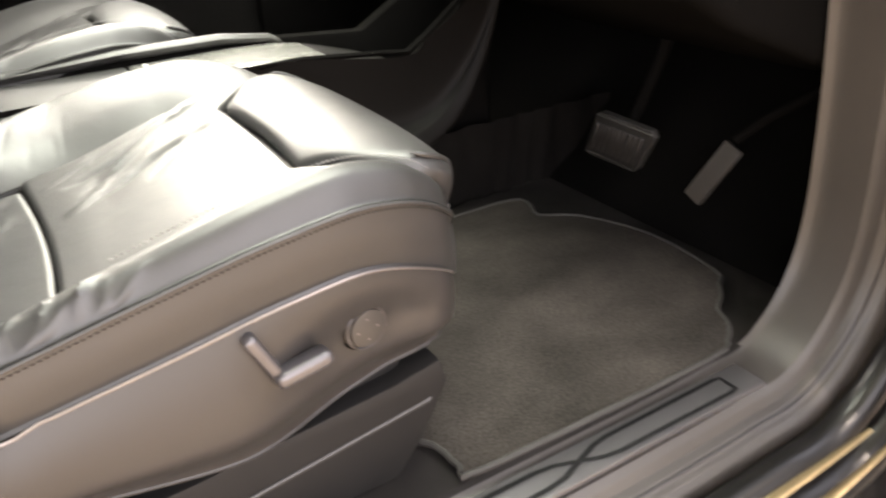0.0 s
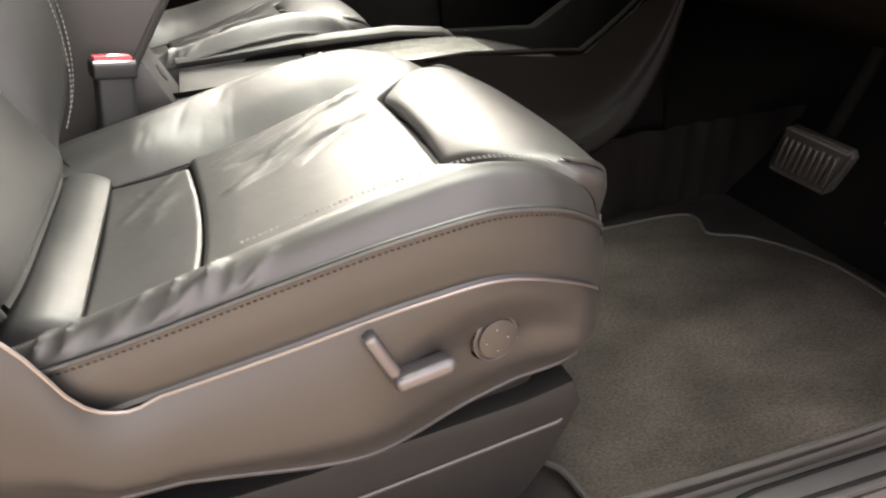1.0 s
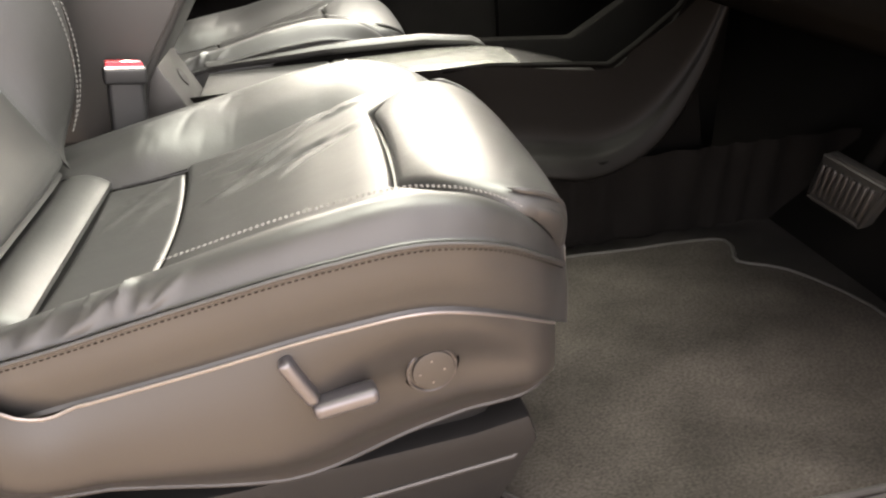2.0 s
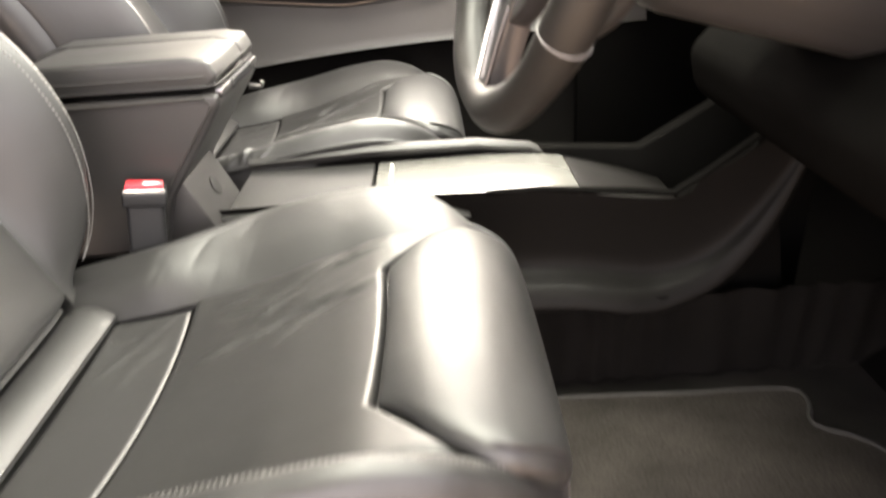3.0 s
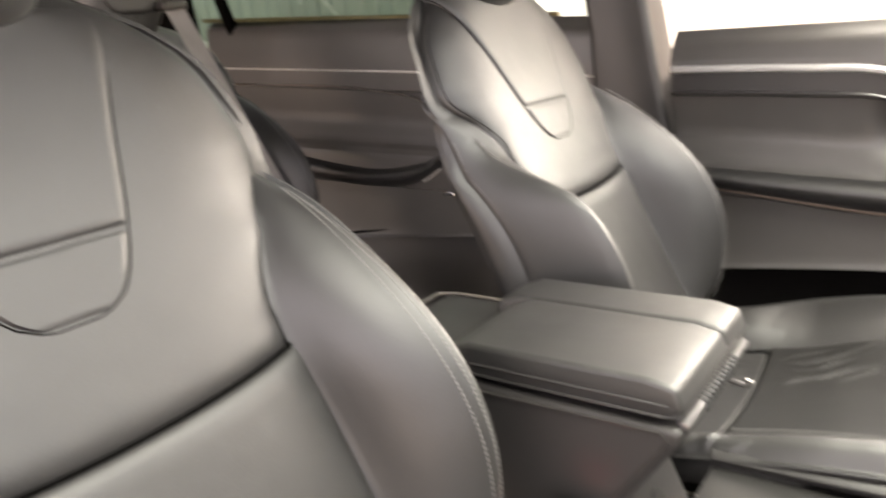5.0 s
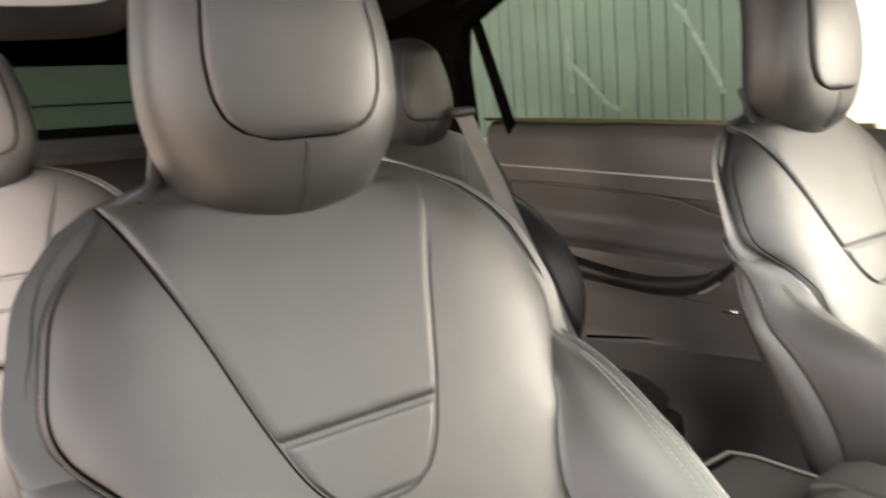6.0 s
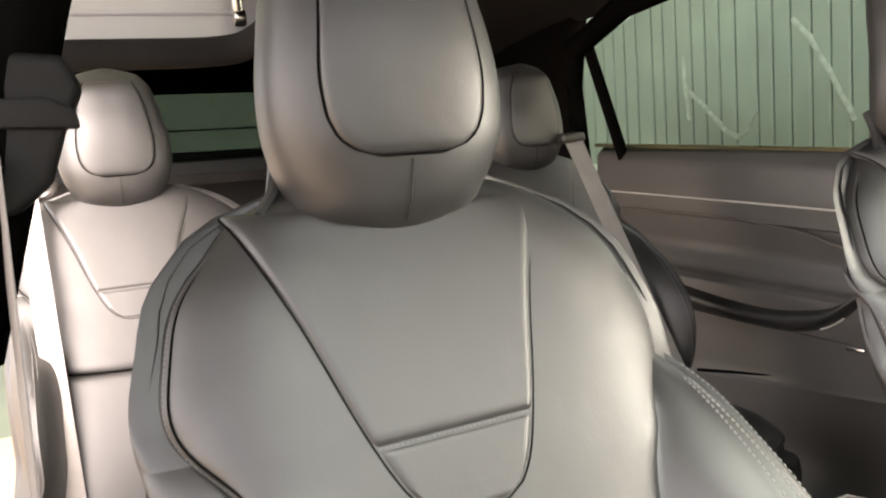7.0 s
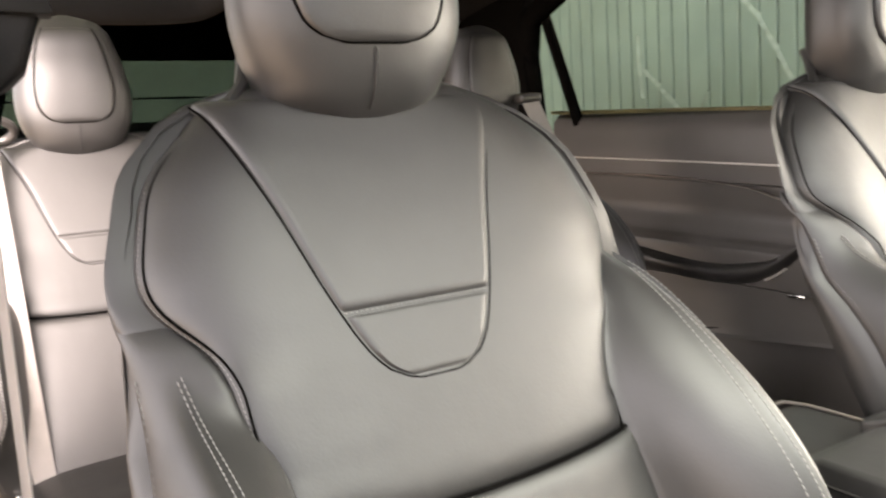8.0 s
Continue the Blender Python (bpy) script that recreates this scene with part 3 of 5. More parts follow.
def add_controls(sh, s):
    """The knob and the two switches on a shield."""
    kx, kz = 0.4655, 0.2145
    ky = shield_point(s, kx, 0.5).y
    knob = part("lumbar_knob", moved(joined(disc(0.0215, 0.014, 44, 0.003), disc(0.0180, 0.020, 40, 0.002)),
                Matrix.Translation((kx, ky, kz)) @ Matrix.Rotation(radians(-9 * s), 4, "Z")), PLASTIC, sh, "round four-way seat adjustment knob")
    part("knob_ring", tube([(kx + 0.0198 * math.cos(q), ky + s * (0.0072 - 0.16 * 0.0198 * math.cos(q)), kz + 0.0198 * math.sin(q)) for q in (2 * math.pi * j / 40 for j in range(40))], 0.0012, 6, True), DARKSATIN, knob, "thin bright ring")
    # The shadow round the knob's edge is modelled as a black ring.
    part("knob_recess", tube([(kx + 0.0228 * math.cos(q), ky + s * (0.0005 - 0.16 * 0.0228 * math.cos(q)), kz + 0.0228 * math.sin(q)) for q in (2 * math.pi * j / 40 for j in range(40))], 0.0016, 6, True), DULLSHADE, knob, "black ring drawn for the shade round the knob")
    for dx, dz in ((0.010, 0), (-0.010, 0), (0, 0.010), (0, -0.010)):
        part("knob_mark", moved(disc(0.0009, 0.003, 10, 0), Matrix.Translation((kx + dx, ky + s * (0.0095 - 0.16 * dx), kz + dz))), SATIN, knob)
    ky = shield_point(s, 0.37, 0.4).y
    part("recline_switch", moved(box(-0.0055, 0.0055, -0.010, 0.010, -0.022, 0.022, 0.005, 3), Matrix.Translation((0.3655, ky, 0.2465)) @ Matrix.Rotation(radians(-24), 4, "Y")), SWITCH, sh, "slim satin metal backrest switch")
    part("seat_switch", moved(box(-0.025, 0.025, -0.010, 0.010, -0.007, 0.007, 0.006, 3), Matrix.Translation((0.396, ky, 0.2215)) @ Matrix.Rotation(radians(-2), 4, "Y") @ Matrix.Rotation(radians(-9 * s), 4, "Z")), SWITCH, sh, "satin metal seat position switch")


def add_cushion(seat, outboard):
    part("cushion_rear_panel", pillow(cushion_top, lambda a, b: ((lambda x: (x, in_h(x) * 0.95 * (2 * b - 1)))(0.153 + (0.087 + seam_bow(b)) * a)), 40, 70, 0.004, 0.06, 0.003,
         lambda a, b: 0.0022 * folds_at(REAR_FOLDS, 0.155 + 0.088 * a, 0.17 * (2 * b - 1))), LEATHER, seat)
    part("cushion_panel", pillow(cushion_top, lambda a, b: ((lambda x: (x, in_h(x) * 1.04 * (2 * b - 1)))(0.240 + seam_bow(b) + (0.212 + 0.072 * max(0, (abs(2 * b - 1) - 0.62) / 0.38)) * a)), 100, 110, 0.006, 0.035, 0.003,
         lambda a, b: 0.0042 * folds_at(CENTRE_FOLDS, 0.243 + 0.209 * a, 0.17 * (2 * b - 1))), LEATHER_PERF, seat, "creased black leather seat centre panel")
    part("thigh_pad", pillow(lambda p, y: Vector((pad_x(p) + max(0, 1 - p / 0.3) * seam_bow(0.5 + 0.5 * y / 0.178), CUSH_Y + y, pad_z(p) - 0.010 * (abs(y) / pad_h(p)) ** 3)), lambda a, b: (a, pad_h(a) * (1.02 + 0.03 * ease((a - 0.25) / 0.3)) * (2 * b - 1)), 44, 36, 0.0045, 0.05, 0.011),
         LEATHER, seat, "smooth black leather thigh pad")
    part("cushion_roll", pillow(lambda p, y: Vector((0.09 + 0.07 * p, CUSH_Y + y, 0.268 + 0.018 * math.sin(math.pi * min(1, max(0, p))) ** 0.7 if 0 <= p <= 1 else 0.268)),
         lambda a, b: (0.01 + 0.98 * a, 0.166 * (2 * b - 1)), 16, 24, 0.004, 0.05, 0.014), LEATHER, seat)
    for x0 in (0.1575, 0.240):
        # The cushion's cross seams get their shade from black cords.
        part("seam_cord", tube([cushion_top(x0 + (seam_bow(b) if x0 > 0.2 else 0), in_h(x0) * (2 * b - 1)) + Vector((0, 0, 0.001)) for b in (0.03 + 0.94 * k / 24 for k in range(25))], 0.0018, 6), DULLSHADE, seat)
    part("cushion_core", grid(lambda a, b: cushion_top(0.09 + 0.44 * a, 0.18 * (2 * b - 1)) + Vector((0, 0, -0.006)), 20, 16), LEATHER, seat)
    for s in (-1, 1):
        f = flip(lambda a, b: (0.08 + 0.52 * a, b), s)

        def folds(a, b, s=s):
            x = 0.08 + 0.52 * (a if s > 0 else 1 - a)
            if s < 0:
                h = 0.0046 * folds_at(BOLSTER_FOLDS, x, 0.1 * b, True) * ease((b - 0.50) / 0.2) * ease((1 - b) / 0.10)
            else:
                h = 0.0013 * folds_at(INNER_FOLDS, x, 0.1 * b, True) * math.sin(math.pi * b)
            return h * ease((x - 0.12) / 0.05)
        bol = part("cushion_bolster", pillow(lambda x, q: bolster_point(s, x, q), lambda a, b: f(a, b), 220, 52, 0.003, 0.035, 0.002, folds), LEATHER, seat, "puckered black leather side bolster")
        first = 0.285 if s < 0 else 0.115
        for off in ((0.575, 0.61) if s < 0 else (0.50, 0.55)):
            part("stitching", stitches([bolster_point(s, first + (0.55 - first) * k / 70, off) + Vector((0, s * 0.001, 0.0034)) for k in range(71)]), THREAD, bol)
        part("seam_piping", tube([bolster_point(s, 0.10 + 0.495 * k / 70, 1.0) + Vector((0, s * 0.0015, -0.0015)) for k in range(71)], 0.0021, 8), LEATHER, bol)
        part("stitching", stitches([bolster_point(s, 0.10 + 0.495 * k / 70, 1.0) + Vector((0, s * 0.0026, -0.0055)) for k in range(71)], 0.0046, 0.0030, 0.0006), SHADETHREAD, bol, "row of stitching under a piped seam, darkened for shade")

        # Crease shade between bolster and centre panel, drawn by a black cord.
        part("seam_cord", tube([bolster_point(s, 0.165 + 0.335 * k / 50, 0.03) + Vector((0, -s * 0.001, 0.0015)) for k in range(51)], 0.0016, 6), DULLSHADE, bol)
        # the nose of the bolster, closing the end of the thigh pad
        def nose(a, b):
            q = 0.44 + 0.36 * a
            top = Vector((pad_x(q), CUSH_Y + s * pad_h(q) * 0.99, pad_z(q) - 0.012))
            low_edge = bolster_point(s, 0.556 + 0.043 * a, 0.55 + 0.3 * a) - Vector((0, s * 0.003, 0.003))
            return top.lerp(low_edge, b) + Vector((0.004, s * 0.005, 0.003)) * (math.sin(math.pi * b) * math.sin(math.pi * min(1, 0.15 + a)))
        part("bolster_nose", grid(flip(nose, -s), 24, 10), LEATHER, seat, "smooth leather nose panel beside the thigh pad")

        def side(p, q):
            h, z = lo_h(p) + (pi_h(p) - lo_h(p)) * q + wide(s, p) * (1 - 0.4 * q), lo_z(p) + (pi_z(p) - lo_z(p)) * q - 0.28 * wide(s, p) * (1 - q)
            return Vector((p, CUSH_Y + s * (h + 0.004 * math.sin(math.pi * q)), z))
        part("cushion_side_band", pillow(side, lambda a, b: f(a, b), 44, 10, 0.002, 0.1, 0.002), LEATHER, seat)
    part("front_skirt", grid(lambda a, b: Vector((0.590 - 0.05 * (2 * a - 1) ** 2 - 0.01 * b, CUSH_Y - 0.140 * (2 * a - 1), 0.25 - 0.11 * b)), 20, 6), LEATHER, seat)
    part("seat_base", box(0.06, 0.525, CUSH_Y - 0.165, CUSH_Y + 0.165, 0.095, 0.25, 0.02, 3), BASE, seat, "black plastic seat base")
    for s in (-1, 1):
        rail = part("seat_rail", prism([(0.02, 0.0), (0.495, 0.0), (0.522, 0.034), (0.560, 0.100), (0.552, 0.128), (0.50, 0.118), (0.3, 0.10), (0.02, 0.09)], "y", CUSH_Y + s * 0.168 - 0.020, CUSH_Y + s * 0.168 + 0.020, 0.005), BASE, seat, "black seat rail cover with a bright edge")
        part("rail_edge", tube([(0.03, CUSH_Y + s * 0.187, 0.022), (0.20, CUSH_Y + s * 0.188, 0.042), (0.351, CUSH_Y + s * 0.188, 0.060), (0.535, CUSH_Y + s * 0.187, 0.084), (0.552, CUSH_Y + s * 0.180, 0.092)], 0.003, 8), PLASTIC, rail)
    # shield, on the door side, and a plain one on the console's
    for s in (-1, 1):
        sh = part("side_shield", grid(flip(lambda a, b: shield_point(s, -0.04 + 0.62 * a, b, s == outboard), -s), 70, 20), PLASTIC, seat, "dark grey moulded plastic seat side shield")
        part("piping", tube([shield_point(s, -0.03 + 0.61 * k / 80, 0.0, s == outboard) + Vector((0, s * 0.0015, 0.0005)) for k in range(81)], 0.0014, 6), PIPING, sh)
        part("shield_lip", tube([shield_point(s, -0.04 + 0.62 * k / 40, 1.0, s == outboard) for k in range(41)], 0.0022, 6), PLASTIC, sh)
        if s == outboard:
            add_controls(sh, s)
        part("piping", tube([Vector((pad_x(p), CUSH_Y + s * pad_h(p) * 0.985, pad_z(p) - 0.004)) for p in (0.37 + 0.45 * k / 30 for k in range(31))], lambda q: 0.0027 * ease(0.1 + 8 * q), 8), LEATHER, seat, "corded edge of the thigh pad")


driver_seat = thing("car_seat", "black leather driver's seat with creased cushion and power controls", "car seat", (0.25, SEAT_Y, 0.0), "front seats")
add_cushion(driver_seat, -1)
add_backrest(driver_seat)
passenger_seat = copy_thing(driver_seat, pose(0.217, SEAT_Y + 0.77, 0.0))
tagged(passenger_seat, "black leather passenger seat on the far side of the console")
for ob in passenger_seat.children:
    base = ob.name.split(".")[0]
    if base.startswith(("backrest", "lumbar", "back_shell", "headrest", "wing_edge")) or (base == "stitching"):
        # a little more upright than the driver's
        pivot = Matrix.Translation((-0.15, 0, 0.30))
        ob.matrix_basis = Matrix.Translation((0.006, 0.020, 0)) @ pivot @ Matrix.Rotation(radians(0.6), 4, "Y") @ pivot.inverted() @ ob.matrix_basis
    if base == "side_shield":
        for c in list(ob.children):
            if c.name.split(".")[0] in ("lumbar_knob", "recline_switch", "seat_switch"):
                for d in list(c.children):
                    bpy.data.objects.remove(d)
                bpy.data.objects.remove(c)


# ---- car shell: floor, sills, pillars, roof ----
def structure(name, bm, material, label, category="", smooth=True):
    return tagged(part(name, bm, material, None, label, smooth), label, category or name.split("_")[0], "", "structure")


structure("floor", box(-2.6, 1.35, -0.20, 1.28, -0.06, -0.004, 0.004), CARPET, "charcoal carpet on the car's floor", "floor")
# Toe board coloured as dark as the footwell's shade.
structure("firewall", joined(prism([(1.12, -0.01), (1.42, 0.32), (1.42, 0.9), (1.46, 0.9), (1.46, -0.06), (1.12, -0.06)], "y", -0.2, 1.28, 0.01)), DULLSHADE, "dark carpeted toe board under the dashboard", "floor")
ground_z = -0.42
ground = structure("ground", grid(lambda a, b: Vector((-60 + 120 * a, -60 + 120 * b, ground_z)), 4, 4), PAVING, "sunlit beige paving outside the car", "ground", False)

SW = [0, 0.30, 0.62, 0.70, 0.76, 0.82, 0.88, 0.94, 1.0]
sw_x = spline(SW, [-0.70, 0.10, 0.90, 0.990, 1.045, 1.070, 1.066, 1.040, 0.96])
sw_z = spline(SW, [-0.018, -0.018, -0.018, -0.008, 0.048, 0.130, 0.250, 0.43, 0.85])
SILL_Y = [-0.195, -0.205, -0.258, -0.264, -0.270, -0.280, -0.285, -0.292, -0.298, -0.301, -0.303, -0.303]
SILL_D = [-0.012, -0.006, 0.002, 0.010, 0.022, 0.026, 0.032, 0.035, 0.042, 0.06, 0.13, 0.30]


def door_edge(a, y, d):
    """The sill, which turns up into the front pillar; d lies outside the opening's edge."""
    e = 1e-3
    t = Vector((sw_x(a + e) - sw_x(a - e), 0, sw_z(a + e) - sw_z(a - e))).normalized()
    return Vector((sw_x(a), y, sw_z(a))) + Vector((t.z, 0, -t.x)) * d


def sill_point(a, b):
    i = min(int(b * (len(SILL_Y) - 1)), len(SILL_Y) - 2)
    k = b * (len(SILL_Y) - 1) - i
    return door_edge(min(max(a, 0.002), 0.998), SILL_Y[i] + (SILL_Y[i + 1] - SILL_Y[i]) * k, SILL_D[i] + (SILL_D[i + 1] - SILL_D[i]) * k)


sill = structure("sill", grid(lambda a, b: sill_point(a, 1 - b), 90, 44), SILLTRIM, "brownish-grey plastic door sill trim turning up the front pillar", "sill")
part("door_seal", tube([door_edge(0.02 + 0.96 * k / 80, -0.324, 0.064) for k in range(81)], 0.021, 14), GLOSSBLACK, sill, "glossy black rubber door seal")
part("rocker_edge", tube([door_edge(0.02 + 0.96 * k / 80, -0.345, 0.112) for k in range(81)], 0.028, 12), GLOSSBLACK, sill, "glossy black outer sill edge")
part("rocker_panel", grid(lambda a, b: door_edge(0.01 + 0.80 * a, -0.370 - 0.03 * math.sin(math.pi * b), 0.115 + 0.22 * b), 60, 14), CARPAINT, sill, "glossy black body side below the door")
# Reflections of sunlit paving in the glossy sill, laid on as strips.
for place in ([(0.80, -0.372, -0.034), (0.90, -0.374, -0.026), (0.972, -0.376, -0.016)], [(0.86, -0.386, -0.078), (0.93, -0.388, -0.060), (1.02, -0.388, -0.040)]):
    part("sill_strip", tube(place, lambda q: 0.0075 - 0.004 * q, 8, False, 0.45), WARMREFLECTION, sill, "warm strip drawn for the sunlit paving's reflection in the sill")
part("trim_joint", tube([door_edge(0.02 + 0.96 * k / 80, -0.2825, 0.0275) for k in range(81)], 0.0013, 6), RUBBER, sill)
structure("kick_panel", box(1.09, 1.42, -0.214, -0.196, -0.03, 0.55, 0.004), CARPET, "dark carpeted side panel of the footwell", "panel")

# The far footwell's shade is in this panel's near-black colour.
structure("kick_panel_left", box(0.85, 1.42, 1.165, 1.195, -0.03, 0.55, 0.004), DULLSHADE, "dark carpeted side panel of the passenger footwell", "panel")

# The open driver's door is out of view, added to shade the footwell.
structure("door_3", prism([(1.02, -0.42), (1.12, -0.44), (1.50, -1.30), (1.40, -1.36)], "z", -0.30, 0.78, 0.03, 3), VINYL, "driver's door standing wide open", "car door")

# floor mat
mat_out = [(0.545, -0.14), (0.552, -0.185), (0.575, -0.202), (0.90, -0.205), (0.955, -0.19), (0.985, -0.165), (1.0, -0.135), (1.03, -0.115), (1.055, -0.09), (1.08, -0.06),
           (1.09, 0.08), (1.045, 0.2), (0.99, 0.245), (1.005, 0.29), (0.99, 0.325), (0.86, 0.33), (0.60, 0.33), (0.5, 0.2), (0.5, -0.06)]
mat_out = [tuple(bend(f, a, b, c, d) for a, b, c, d in zip(mat_out[i - 1], mat_out[i], mat_out[(i + 1) % len(mat_out)], mat_out[(i + 2) % len(mat_out)]))
           for i in range(len(mat_out)) for f in (1 / 3, 4 / 9, 5 / 9)]
floor_mat = thing("floor_mat", "worn charcoal carpet floor mat with a bound edge in the footwell", "floor mat", (0.8, 0.05, 0.0))
part("carpet_face", prism(mat_out, "z", -0.002, 0.007, 0.003), MAT_PILE, floor_mat)
part("binding", tube([(x, y, 0.006) for x, y in mat_out], 0.0036, 8, True), BINDING, floor_mat, "grey bound mat edge")

# sill plate with its crossing lines
sill_plate = thing("sill_plate", "dark brushed metal sill plate with crossing black lines", "sill plate", (0.7, -0.236, -0.018))
part("plate", box(0.20, 0.945, -0.258, -0.212, -0.020, -0.0125, 0.002), PLATE, sill_plate)
zp = -0.0118
for s in (-1, 1):
    line = [(0.905, -0.235, zp), (0.905, -0.235 + s * 0.012, zp), (0.895, -0.235 + s * 0.014, zp), (0.72, -0.235 + s * 0.013, zp), (0.70, -0.235 + s * 0.010, zp), (0.672, -0.235, zp),
            (0.645, -0.235 - s * 0.010, zp), (0.62, -0.235 - s * 0.013, zp), (0.30, -0.235 - s * 0.014, zp)]
    part("plate_line", tube(line, 0.0036, 6, False, 0.3), DARKLINE, sill_plate)

# pedals
brake = thing("brake_pedal", "ribbed black rubber brake pedal on its arm", "pedal", (1.06, 0.135, 0.0))
rot = Matrix.Translation((1.066, 0.146, 0.150)) @ Matrix.Rotation(radians(-6), 4, "Y")
part("pad", moved(prism([(0.078, -0.032), (0.070, -0.041), (-0.034, -0.041), (-0.045, -0.032), (-0.082, 0.030), (-0.076, 0.041), (0.034, 0.044), (0.046, 0.036)], "x", 0.0, 0.014, 0.004), rot), GRIP, brake, "black rubber pad with a raised border")
part("pad_border", tube([rot @ Vector((0.0, y, z)) for y, z in ((0.072, -0.034), (-0.036, -0.036), (-0.078, 0.034), (0.040, 0.038))], 0.003, 6, True), RIB, brake)
for k in range(9):
    part("rib", moved(box(-0.005, 0.002, -0.0028, 0.0028, -0.028, 0.028, 0.0015, 1), rot @ Matrix.Translation((0, -0.048 + 0.012 * k, 0.0)) @ Matrix.Rotation(radians(23), 4, "X")), RIB, brake)
part("arm", tube([(1.075, 0.135, 0.16), (1.14, 0.135, 0.28), (1.2, 0.135, 0.48)], 0.011, 10), DULLSHADE, brake)
accel = thing("accelerator_pedal", "metal accelerator pedal hanging beside the brake", "pedal", (1.1, -0.03, 0.0))
part("pad", moved(box(-0.005, 0.005, -0.016, 0.016, -0.05, 0.05, 0.004, 2), Matrix.Translation((1.10, -0.02, 0.143)) @ Matrix.Rotation(radians(24), 4, "X") @ Matrix.Rotation(radians(18), 4, "Y")), PEDALMETAL, accel)
part("arm", tube([(1.105, -0.045, 0.20), (1.13, -0.075, 0.235), (1.16, -0.14, 0.29), (1.2, -0.16, 0.42)], 0.008, 10), DULLSHADE, accel)

# ---- centre console ----
console = thing("center_console", "dark centre console with padded armrest, tray and glossy cover", "car console", (0.4, 0.44, 0.0))
top_x, top_z = spline([0, 0.45, 0.62, 0.75, 0.86, 1.0], [0.16, 0.65, 0.832, 0.870, 0.950, 1.06]), spline([0, 0.45, 0.62, 0.75, 0.86, 1.0], [0.314, 0.309, 0.287, 0.312, 0.362, 0.50])
foot_x, foot_z = spline([0, 0.3, 0.45, 0.62, 0.75, 0.86, 1.0], [0.16, 0.52, 0.684, 0.82, 0.92, 0.985, 1.03]), spline([0, 0.3, 0.45, 0.62, 0.75, 0.86, 1.0], [0.14, 0.137, 0.132, 0.118, 0.165, 0.27, 0.44])


def console_side(a, b):
    """The console's flank, hollow in the middle and rolling out to a lip that sweeps up in front."""
    k = bend(b, 0.0, 0.34, 0.66, 0.77, 0.92, 1.0)
    y = bend(b, 0.380, 0.392, 0.394, 0.362, 0.348, 0.372)
    y += (0.388 - y) * 0.85 * min(1.0, max(0.0, (a - 0.55) / 0.35))
    return Vector((top_x(a) + (foot_x(a) - top_x(a)) * k, y, top_z(a) + (foot_z(a) - top_z(a)) * k))


part("side_panel", grid(lambda a, b: console_side(a, 0.56 * b), 60, 20), CONSOLESHADE, console, "hollowed side panel, darkened for shade")
part("lower_lip", grid(lambda a, b: console_side(a, 0.55 + 0.45 * b), 60, 24), CONSOLESHADE, console, "rolled lower lip sweeping up in front")
# The console's inner walls carry their shade in the colour.
part("side_wall", prism([(-0.2, 0.0), (1.02, 0.0), (0.98, 0.25), (1.05, 0.46), (1.0, 0.46), (0.935, 0.34), (0.83, 0.27), (0.65, 0.295), (0.2, 0.295), (-0.2, 0.295)], "y", 0.398, 0.410, 0.003), DULLSHADE, console)
part("side_wall", prism([(-0.2, 0.0), (1.1, 0.0), (1.12, 0.50), (1.02, 0.50), (0.935, 0.36), (0.83, 0.30), (0.5, 0.325), (0.2, 0.312), (-0.2, 0.312)], "y", 0.555, 0.585, 0.006), DULLSHADE, console)
part("tray", box(0.236, 0.425, 0.390, 0.556, 0.285, 0.306, 0.004), TRAY, console, "black leather-look tray panel")
part("sliding_cover", prism([(0.430, 0.306), (0.60, 0.308), (0.66, 0.305), (0.71, 0.298), (0.71, 0.28), (0.43, 0.285)], "y", 0.3945, 0.556, 0.003), DECOR, console, "glossy grey sliding cover")
# The cover runs on here; the dash's shade is put into this colour.
part("cover_front", prism([(0.711, 0.297), (0.725, 0.294), (0.74, 0.290), (0.80, 0.272), (0.86, 0.250), (0.86, 0.235), (0.711, 0.28)], "y", 0.398, 0.556, 0.002), CONSOLESHADE, console, "front of the cover curving down, darkened for the dashboard's shade")
part("cover_grip", box(0.449, 0.454, 0.455, 0.535, 0.304, 0.3095, 0.0015), STRIP, console, "pale grip bar across the cover")
part("flank_rim", prism([(0.19, 0.3055), (0.43, 0.3080), (0.47, 0.307), (0.52, 0.300), (0.56, 0.284), (0.55, 0.28), (0.19, 0.28)], "y", 0.370, 0.3935, 0.006, 3), TRAY, console, "rounded rim beside the tray")
part("edge_trim", tube([(0.58, 0.389, 0.308), (0.65, 0.389, 0.309), (0.78, 0.389, 0.297), (0.83, 0.389, 0.291), (0.87, 0.389, 0.315), (0.935, 0.389, 0.362), (1.02, 0.389, 0.47)], 0.009, 10, False, 0.5), DULLSHADE, console)
part("edge_trim", tube([(0.235, 0.565, 0.314), (0.42, 0.565, 0.322), (0.58, 0.565, 0.321), (0.66, 0.565, 0.311), (0.69, 0.565, 0.296)], lambda q: 0.0175 - 0.008 * q ** 3, 12, False, 0.6), VINYL, console, "rounded far rim of the tray")
part("front_flap", prism([(0.150, 0.368), (0.204, 0.368), (0.236, 0.300), (0.228, 0.285), (0.15, 0.285)], "y", 0.346, 0.480, 0.004), VINYL, console, "sloping panel with a round mark")
part("flap_mark", moved(disc(0.013, 0.0014, 24, 0.0004), Matrix.Translation((0.2206, 0.420, 0.3350)) @ Vector((0, -1, 0)).rotation_difference(Vector((0.905, 0, 0.426))).to_matrix().to_4x4()), TRAY, console)
